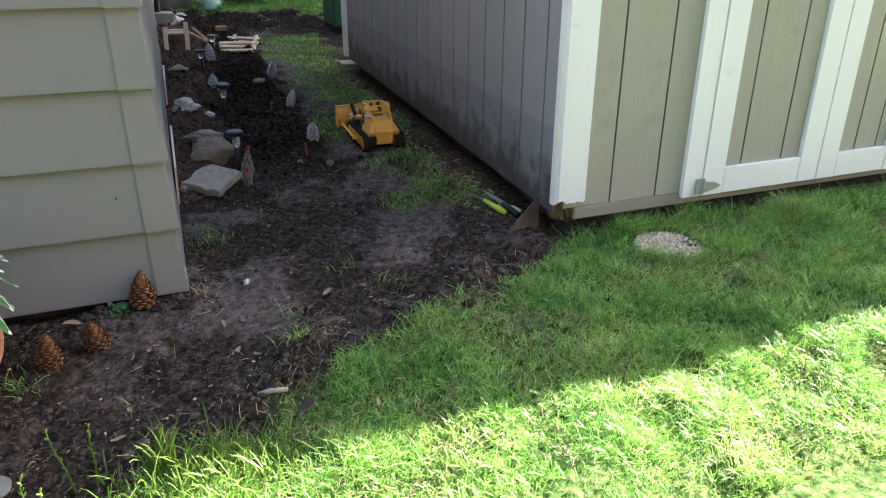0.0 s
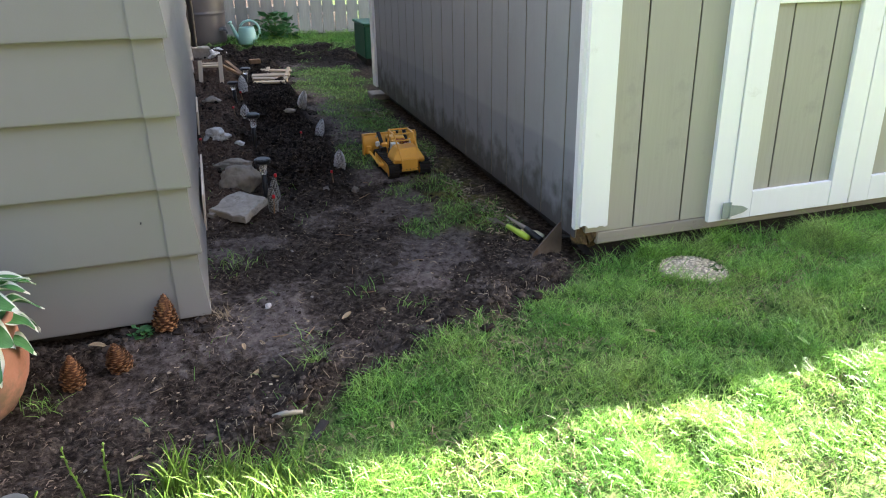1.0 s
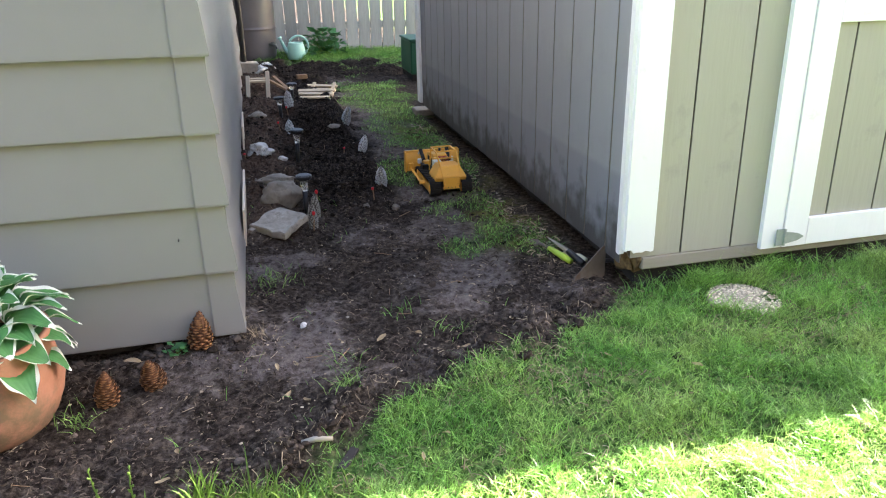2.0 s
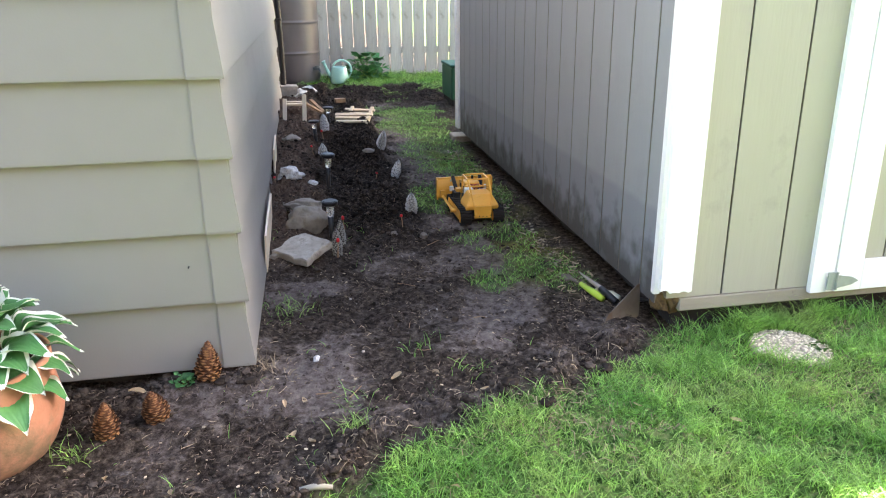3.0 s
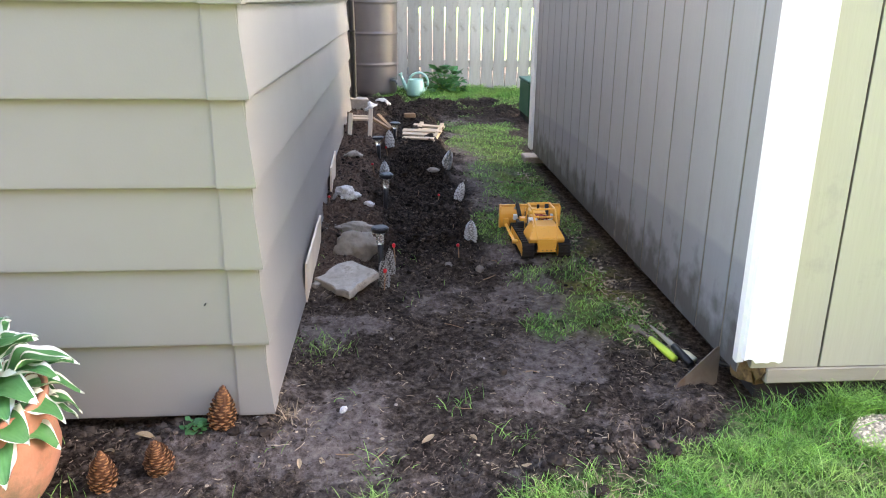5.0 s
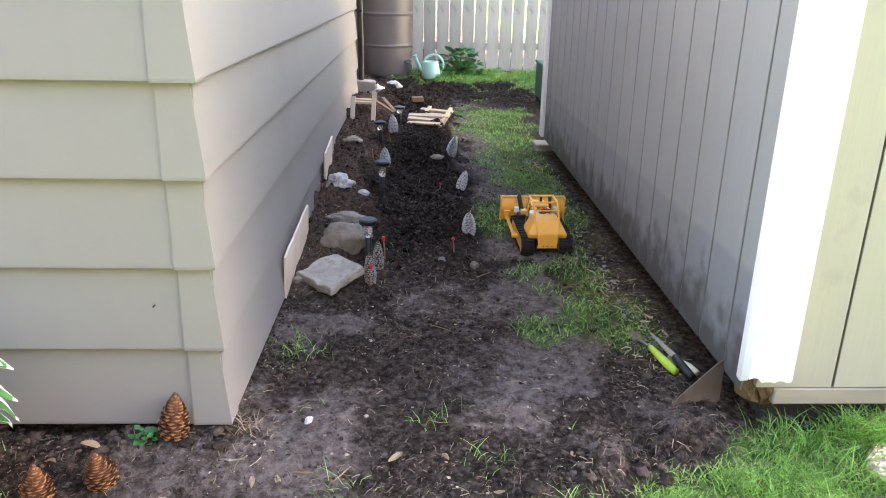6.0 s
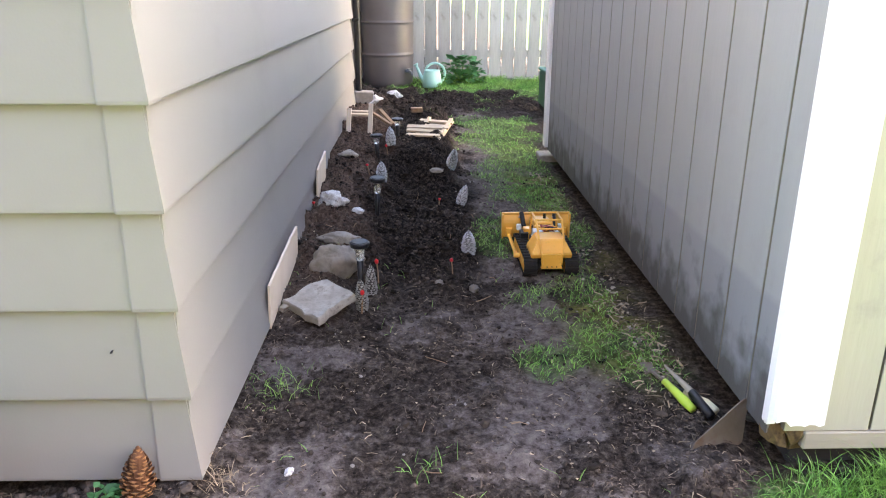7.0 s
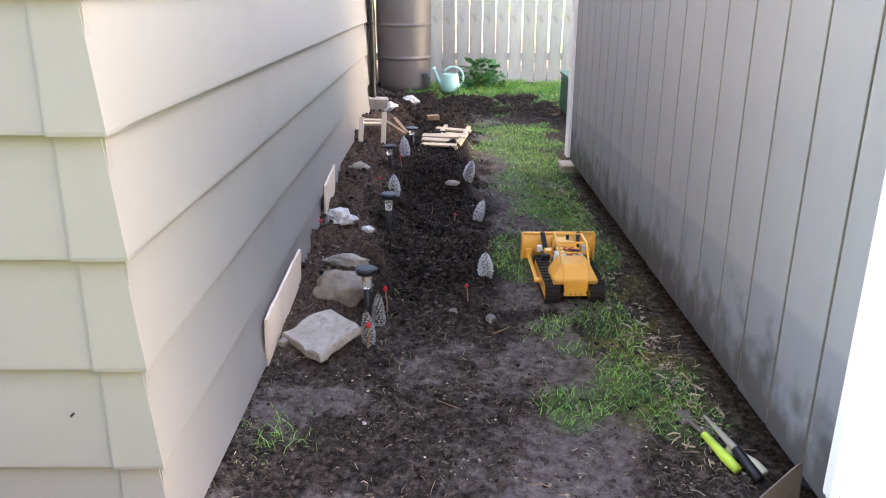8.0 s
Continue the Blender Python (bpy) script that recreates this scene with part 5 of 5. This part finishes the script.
def lush(x, y):
    """Longer grass along the shed's foot and where the mower does not reach."""
    return sstep(1.75, 2.05, y) * sstep(1.15, 1.4, x) * sstep(2.3, 2.1, y)


x, y, rs = scatter(290000, -0.7, 3.0, 0.9, 2.2, 1, lambda x, y: grassy(x, y) * off_things(x, y) * np.clip(0.62 + 0.8 * fractal(x * 9, y * 9, 5, 3), 0.22, 1))
tall = lush(x, y)
h = (0.014 + 0.028 * rs.rand(len(x)) ** 1.5) * (1 + 1.6 * tall * rs.rand(len(x))) * np.clip(1.0 + 0.7 * fractal(x * 7, y * 7, 19, 3), 0.5, 1.9)
blades("lawn_grass", x, y, h, 0.0016 + 0.0011 * rs.rand(len(x)), h * (0.5 + 0.9 * rs.rand(len(x))), GRASS, "short patchy green lawn grass", 2)
x, y, rs = scatter(40000, 0.5, 1.28, 2.2, 4.6, 3, lambda x, y: grassy(x, y) * off_things(x, y) * 0.85)
h = 0.010 + 0.020 * rs.rand(len(x))
blades("path_grass", x, y, h, 0.0022 + 0.001 * rs.rand(len(x)), h * (0.5 + rs.rand(len(x))), GRASS, "sparse grass tufts on the trodden path", 4)
x, y, rs = scatter(90000, 0.2, 3.0, 4.6, 9.32, 5, lambda x, y: grassy(x, y) * off_things(x, y) * 0.9)
h = (0.010 + 0.018 * rs.rand(len(x))) * (1 + 2.2 * sstep(8.2, 8.8, y))
blades("far_grass", x, y, h, 0.0028 + 0.0014 * rs.rand(len(x)), h * (0.4 + 0.8 * rs.rand(len(x))), GRASS, "rough green grass towards the fence", 6)

# longer tufts along the shed's foot
x, y, rs = scatter(7000, 1.30, 2.9, 1.88, 2.12, 7, lambda x, y: off_things(x, y) * np.clip(0.3 + 0.8 * fractal(x * 4, y * 4, 15, 2), 0, 1))
h = 0.03 + 0.065 * rs.rand(len(x)) ** 1.5
blades("long_grass", x, y, h, 0.0024 + 0.001 * rs.rand(len(x)), h * (0.4 + 0.7 * rs.rand(len(x))), GRASS, "longer grass tufts along the shed's foot", 8)

# sprouting tall grass at the lawn's corner
rs = np.random.RandomState(17)
n = 520
x, y = rs.normal(0.02, 0.10, n), rs.normal(1.30, 0.055, n)
h = 0.04 + 0.085 * rs.rand(n) ** 1.6
tuft = blades("tall_grass", x, y, h, 0.003 + 0.0014 * rs.rand(n), h * (0.2 + 0.5 * rs.rand(n)), GRASS_TALL, "tall yellow-green grass clump at the lawn's corner", 9)
n = 60
x, y = rs.normal(-0.075, 0.014, n), rs.normal(1.36, 0.012, n)
h = 0.07 + 0.09 * rs.rand(n)
blades("tall_grass", x, y, h, 0.0032 + 0.0014 * rs.rand(n), h * (0.1 + 0.25 * rs.rand(n)), GRASS_TALL, "upright tuft of tall grass in soil", 10)

for x, y, hh, lean in ((-0.245, 1.375, 0.17, -9), (-0.205, 1.37, 0.16, 3), (-0.33, 1.33, 0.10, 5), (-0.285, 1.31, 0.085, -4)):
    e = thing("weed_stalk", "thin pale-green weed stalk with small buds", "weed", pose(x, y, gz(x, y) - 0.004, 0, lean, 0), "weed stalks in soil")
    part("stem", tube(bmesh.new(), [(0, 0, 0), (0.004, 0, hh * 0.4), (0.0, 0.003, hh * 0.75), (0.004, 0.004, hh)], [0.0022, 0.002, 0.0016, 0.001], 6), GRASS_TALL, e)
    rnd = random.Random(int(hh * 1000))
    for k in range(7):
        f = 0.45 + 0.55 * k / 6
        s = 0.012 * rnd.uniform(0.7, 1.3)
        bm = bmesh.new()
        lathe(bm, [(0.0004, 0), (0.0026, s * 0.4), (0.002, s * 0.8), (0.0004, s)], 6)
        ob = part("bud", bm, GRASS_TALL, e)
        ob.matrix_local = pose(0.002, 0.002, hh * f - 0.004, rnd.uniform(15, 45), 0, 137 * k)


def clods(name, x, y, s, mat, label, seed, sub=1, flat=0.7, category="soil"):
    """Many faceted lumps in one mesh."""
    bm = bmesh.new()
    bmesh.ops.create_icosphere(bm, subdivisions=sub, radius=1.0)
    bm.verts.ensure_lookup_table()
    T = np.array([v.co[:] for v in bm.verts])
    F = np.array([[v.index for v in f.verts] for f in bm.faces])
    bm.free()
    rs = np.random.RandomState(seed)
    n, k = len(x), len(T)
    V = T[None] * (1 + 0.45 * (rs.rand(n, k, 1) - 0.5))
    V = V * (s[:, None, None] * np.stack([0.7 + 0.7 * rs.rand(n), 0.7 + 0.7 * rs.rand(n), flat * (0.7 + 0.5 * rs.rand(n))], 1)[:, None, :])
    a = rs.rand(n) * 6.283
    c, d = np.cos(a)[:, None], np.sin(a)[:, None]
    W = np.stack([V[..., 0] * c - V[..., 1] * d, V[..., 0] * d + V[..., 1] * c, V[..., 2]], 2)
    W += np.stack([x, y, ground_z(x, y) + s * 0.2], 1)[:, None, :]
    me = bpy.data.meshes.new(name)
    me.from_pydata(W.reshape(-1, 3).tolist(), [], (F[None] + (np.arange(n) * k)[:, None, None]).reshape(-1, 3).tolist())
    me.materials.append(mat)
    return tagged(new(name, me), label, category, kind="stuff")


def bare(x, y):
    return (1 - grassy(x, y)) * off_things(x, y)


def loose(x, y):
    clear = ~((x > 0.31) & (x < 0.64) & (y > 4.97) & (y < 5.62))
    bed = sstep(0.85, 0.6, x) * sstep(2.9, 3.4, y)
    verge = np.exp(-((y - lawn_edge(x) - 0.10) / 0.10) ** 2) * sstep(1.25, 1.0, x)
    return np.clip(0.28 + 0.72 * bed + 0.8 * verge, 0, 1) * bare(x, y) * clear * (1 - 0.75 * trodden(x, y))


x, y, rs = scatter(46000, -0.9, 1.27, 1.2, 5.0, 21, loose)
clods("soil_crumbs", x, y, 0.0018 + 0.0065 * rs.rand(len(x)) ** 3, CLOD, "loose dark soil crumbs", 22)
x, y, rs = scatter(6500, 0.0, 1.0, 2.9, 7.8, 23, lambda x, y: loose(x, y) ** 2 * (1 - 0.85 * brown_earth(x, y)) * np.clip(0.55 + 0.9 * fractal(x * 4, y * 4, 24, 3), 0.05, 1))
clods("soil_clods", x, y, 0.0035 + 0.011 * rs.rand(len(x)) ** 3.2, FRESH_CLOD, "lumpy dark soil clods on the bed", 24, 2)
x, y, rs = scatter(1300, -0.2, 1.25, 1.4, 2.9, 25, lambda x, y: loose(x, y) ** 2)
clods("soil_clods", x, y, 0.005 + 0.010 * rs.rand(len(x)) ** 2, CLOD, "dark turf clods along the lawn's edge", 26, 2)
x, y, rs = scatter(420, -0.8, 1.27, 1.2, 5.0, 27, lambda x, y: bare(x, y) * 0.6 * (1 - 0.8 * fresh_dug(x, y)))
clods("pebbles", x, y, 0.0018 + 0.0045 * rs.rand(len(x)) ** 3, PEBBLE, "scattered small pale pebbles", 28, category="gravel")
x, y, rs = scatter(1500, 1.04, 1.265, 2.5, 5.1, 29, lambda x, y: np.exp(-((x - 1.165) / 0.045) ** 2) * 0.9 * np.clip(0.6 + fractal(x * 5, y * 5, 32, 3), 0.1, 1))
clods("gravel", x, y, 0.002 + 0.0065 * rs.rand(len(x)) ** 2.5, PALE_CHIP, "pale gravel and chips along the shed's foot", 30, flat=0.45, category="gravel")
x, y, rs = scatter(160, -0.85, 0.0, 2.02, 2.12, 33, lambda x, y: 0.8 + 0 * x)
clods("gravel", x, y, 0.004 + 0.012 * rs.rand(len(x)) ** 2, CLOD, "dark stones and clods along the house's foot", 34, 2, category="gravel")


def straws(name, x, y, ln, r, mat, label, seed, lift=0.004):
    """Many bent dry stems lying about, in one mesh."""
    rs = np.random.RandomState(seed)
    n = len(x)
    a, kink = rs.rand(n) * 6.283, (rs.rand(n) - 0.5) * 0.9
    P = np.zeros((n, 3, 3))
    P[:, 0] = np.stack([x, y, np.zeros(n)], 1)
    P[:, 1] = P[:, 0] + np.stack([np.cos(a), np.sin(a), 0 * a], 1) * (ln / 2)[:, None]
    P[:, 2] = P[:, 1] + np.stack([np.cos(a + kink), np.sin(a + kink), 0 * a], 1) * (ln / 2)[:, None]
    up = np.stack([r, lift * rs.rand(n) + ln * 0.12 * rs.rand(n), r + ln * 0.12 * rs.rand(n)], 1)
    for k in range(3):
        P[:, k, 2] = ground_z(P[:, k, 0], P[:, k, 1]) + up[:, k]
    px, py = -np.sin(a), np.cos(a)
    V = np.zeros((n, 9, 3))
    for k in range(3):
        for j, (u, v) in enumerate(((-1, -0.5), (1, -0.5), (0, 1))):
            V[:, 3 * k + j] = P[:, k] + np.stack([px * u * r, py * u * r, v * r], 1)
    f = []
    for k in (0, 1):
        for j in range(3):
            f.append([3 * k + j, 3 * k + (j + 1) % 3, 3 * k + 3 + (j + 1) % 3, 3 * k + 3 + j])
    F = (np.array(f)[None] + (np.arange(n) * 9)[:, None, None]).reshape(-1, 4)
    me = bpy.data.meshes.new(name)
    me.from_pydata(V.reshape(-1, 3).tolist(), [], F.tolist())
    me.materials.append(mat)
    return tagged(new(name, me), label, "plant litter", kind="stuff")


def littered(x, y):
    verge = np.exp(-((y - lawn_edge(x) - 0.08) / 0.12) ** 2) * sstep(1.3, 1.1, x)
    corner = np.exp(-(((x - 0.02) / 0.12) ** 2 + ((y - 2.15) / 0.2) ** 2))
    foot = np.exp(-((x - 1.16) / 0.09) ** 2) * sstep(2.3, 2.6, y)
    return np.clip(0.16 + verge + 0.6 * corner + 0.8 * foot, 0, 1) * bare(x, y) * (1 - 0.9 * fresh_dug(x, y)) * np.clip(0.6 + 0.9 * fractal(x * 6, y * 6, 35, 3), 0.05, 1)


x, y, rs = scatter(17000, -0.85, 1.26, 1.2, 4.6, 36, littered)
straws("straw", x, y, 0.010 + 0.026 * rs.rand(len(x)) ** 2, 0.0005 + 0.0006 * rs.rand(len(x)), STRAW, "dry grass stems and bark shreds on soil", 37)
x, y, rs = scatter(42000, -0.85, 1.26, 1.2, 4.4, 61, lambda x, y: bare(x, y) * (1 - 0.97 * fresh_dug(x, y)) * (1 - 0.75 * trodden(x, y)) * np.clip(0.45 + 0.9 * fractal(x * 5, y * 5, 62, 3), 0.05, 1))
straws("root_shreds", x, y, 0.006 + 0.016 * rs.rand(len(x)) ** 2, 0.0007 + 0.0009 * rs.rand(len(x)), SHRED, "matted dark root and bark shreds on soil", 63)
x, y, rs = scatter(12000, -0.2, 3.0, 0.9, 2.15, 38, lambda x, y: grassy(x, y) * np.clip(0.35 + fractal(x * 4, y * 4, 39, 3), 0.05, 1) * off_things(x, y))
straws("lawn_thatch", x, y, 0.015 + 0.03 * rs.rand(len(x)), 0.0006 + 0.0005 * rs.rand(len(x)), STRAW, "dry thatch among the lawn grass", 40, 0.018)
x, y, rs = scatter(7000, -0.85, 1.26, 1.2, 4.2, 51, lambda x, y: bare(x, y) * (1 - 0.9 * fresh_dug(x, y)) * np.clip(0.3 + 0.9 * fractal(x * 5, y * 5, 52, 3), 0.04, 1))
clods("bark_chips", x, y, 0.0012 + 0.0038 * rs.rand(len(x)) ** 2, STRAW, "small tan bark chips on soil", 53, 1, 0.3, "plant litter")
x, y, rs = scatter(1500, 1.02, 1.26, 2.4, 4.8, 71, lambda x, y: np.exp(-((x - 1.16) / 0.07) ** 2) * np.clip(0.5 + fractal(x * 5, y * 5, 72, 3), 0.05, 1))
straws("shed_litter", x, y, 0.012 + 0.03 * rs.rand(len(x)) ** 2, 0.001 + 0.0014 * rs.rand(len(x)), STRAW, "dry leaf and straw litter along the shed's foot", 73)
x, y, rs = scatter(34, -0.6, 1.2, 1.5, 4.5, 41, bare)
straws("twigs", x, y, 0.03 + 0.05 * rs.rand(len(x)), 0.0009 + 0.0007 * rs.rand(len(x)), STICK, "small broken twigs on soil", 42)
x, y, rs = scatter(1100, -0.5, 1.2, 1.4, 3.4, 43, lambda x, y: 0.35 * bare(x, y) * (fractal(x * 5, y * 5, 44, 3) > 0.35))
h = 0.012 + 0.03 * rs.rand(len(x))
blades("stray_grass", x, y, h, 0.0018 + 0.001 * rs.rand(len(x)), h * (0.6 + rs.rand(len(x))), GRASS, "stray grass sprigs in bare soil", 45)
rs = np.random.RandomState(46)
for cx, cy, n, r in ((0.10, 2.50, 90, 0.05), (0.03, 2.12, 60, 0.03), (0.27, 1.76, 60, 0.02), (0.30, 1.90, 25, 0.03), (0.62, 2.0, 25, 0.03), (-0.40, 1.79, 50, 0.02), (0.5, 2.15, 20, 0.03)):
    x, y = rs.normal(cx, r, n), rs.normal(cy, r, n)
    h = 0.02 + 0.035 * rs.rand(n)
    blades("grass_tuft", x, y, h, 0.0018 + 0.001 * rs.rand(n), h * (0.5 + 0.9 * rs.rand(n)), STRAW if cx == 0.03 else GRASS, "small tuft of dry grass" if cx == 0.03 else "small grass tuft in bare soil", int(cx * 100 + 60))


def leaf_mesh(seed):
    bm = bmesh.new()
    rows = []
    for i in range(7):
        u = i / 6
        half = 0.20 * math.sin(math.pi * (0.06 + 0.9 * u)) ** 0.8
        rows.append([bm.verts.new((v * half, u - 0.5, 0.10 * abs(v) + 0.14 * math.sin(3 * u + seed))) for v in (-1, 0, 1)])
    for a, b in zip(rows, rows[1:]):
        for j in (0, 1):
            bm.faces.new((a[j], a[j + 1], b[j + 1], b[j]))
    bmesh.ops.solidify(bm, geom=bm.faces[:], thickness=0.02)
    return bm


rnd = random.Random(77)
for k, (x, y, s, turn) in enumerate(((-0.30, 2.03, 0.05, 80), (-0.375, 1.989, 0.04, 60), (-0.305, 1.695, 0.036, 10), (-0.171, 1.513, 0.034, 85), (0.163, 1.754, 0.034, 30), (0.112, 1.793, 0.036, -40),
                                  (0.146, 1.934, 0.035, 20), (0.405, 2.0, 0.04, -50), (0.092, 1.922, 0.03, 10), (0.52, 2.0, 0.03, 30), (0.471, 1.485, 0.026, 30), (1.22, 1.60, 0.036, 20), (0.63, 1.86, 0.026, 70),
                                  (0.813, 1.982, 0.03, 0), (1.0, 1.70, 0.024, 40), (1.24, 2.62, 0.04, 10), (1.20, 2.78, 0.035, 60), (0.40, 1.42, 0.022, 0), (0.55, 3.72, 0.03, 80), (1.19, 3.3, 0.03, 20), (-0.15, 1.62, 0.03, 20))):
    ob = tagged(part("dry_leaf", leaf_mesh(k * 0.7), DRY_LEAF, None), "curled tan dry leaf lying on soil" if y > 1.72 or x < 0.2 else "curled tan dry leaf lying on grass", "leaf", "fallen dry leaves")
    ob.matrix_world = pose(x, y, gz(x, y) + (0.006 if y > 1.72 or x < 0.2 else 0.020), rnd.uniform(-15, 15), rnd.uniform(-15, 15), turn) @ Matrix.Diagonal((s, s, s, 1))
for x, y, r in ((1.38, 1.72, 0.020), (1.20, 1.66, 0.017), (0.78, 1.76, 0.020), (0.70, 1.86, 0.024), (1.0, 1.9, 0.018)):
    stone("turf_clod", "dark muddy clod kicked onto the grass", x, y, (r, r * 0.8, r * 0.45), int(x * 100), CLOD, 30 * x, 0.1, 0.8)["category"] = "clod"


# ---- trees added behind the shed, out of sight, to shade the far end ----
def tree(x, y, seed, size=1.5):
    e = thing("tree", "broad leafy tree, unseen, added behind the shed for shade", "tree", pose(x, y, -0.05) @ Matrix.Diagonal((size, size, size, 1)), "trees behind the shed")
    part("trunk", tube(bmesh.new(), [(0, 0, -0.1), (0.02, 0.01, 0.8), (-0.03, 0.02, 1.8), (0.02, 0.0, 2.8), (0.0, 0.05, 4.2)], [0.17, 0.14, 0.12, 0.10, 0.04], 12), STICK, e, "rough brown trunk", smooth=True)
    rnd = random.Random(seed)
    verts, faces = [], []
    for k in range(18):
        a, z = 2.4 * k, 1.9 + 0.12 * k
        r = 1.8 * (1 - 0.025 * k)
        tip = Vector((r * math.cos(a), r * math.sin(a), z + 1.0))
        part("limb", tube(bmesh.new(), [(0, 0, z), tuple(tip * 0.5 + Vector((0, 0, z * 0.5))), tuple(tip)], [0.05, 0.03, 0.012], 7), STICK, e)
        for j in range(14):
            c = Vector((0, 0, z)).lerp(tip, rnd.uniform(0.15, 1.1)) + Vector((rnd.gauss(0, 0.3), rnd.gauss(0, 0.3), rnd.gauss(0, 0.25)))
            for q in range(36):
                p = c + Vector((rnd.gauss(0, 0.2), rnd.gauss(0, 0.2), rnd.gauss(0, 0.15)))
                m = Matrix.Translation(p) @ Euler((rnd.uniform(-0.9, 0.9), rnd.uniform(-0.9, 0.9), rnd.uniform(0, 6.28))).to_matrix().to_4x4()
                n = len(verts)
                verts += [tuple(m @ Vector(u)) for u in ((0, -0.085, 0), (0.052, 0, 0.014), (0, 0.085, -0.01), (-0.052, 0, 0.014))]
                faces += [(n, n + 1, n + 2), (n, n + 2, n + 3)]
    me = bpy.data.meshes.new("crown")
    me.from_pydata(verts, [], faces)
    me.materials.append(PLANT_GREEN)
    ob = new("crown", me)
    ob.parent = e
    ob["label"] = "crown of small green leaves"


tree(8.2, 7.3, 55)
tree(8.8, 10.6, 56)
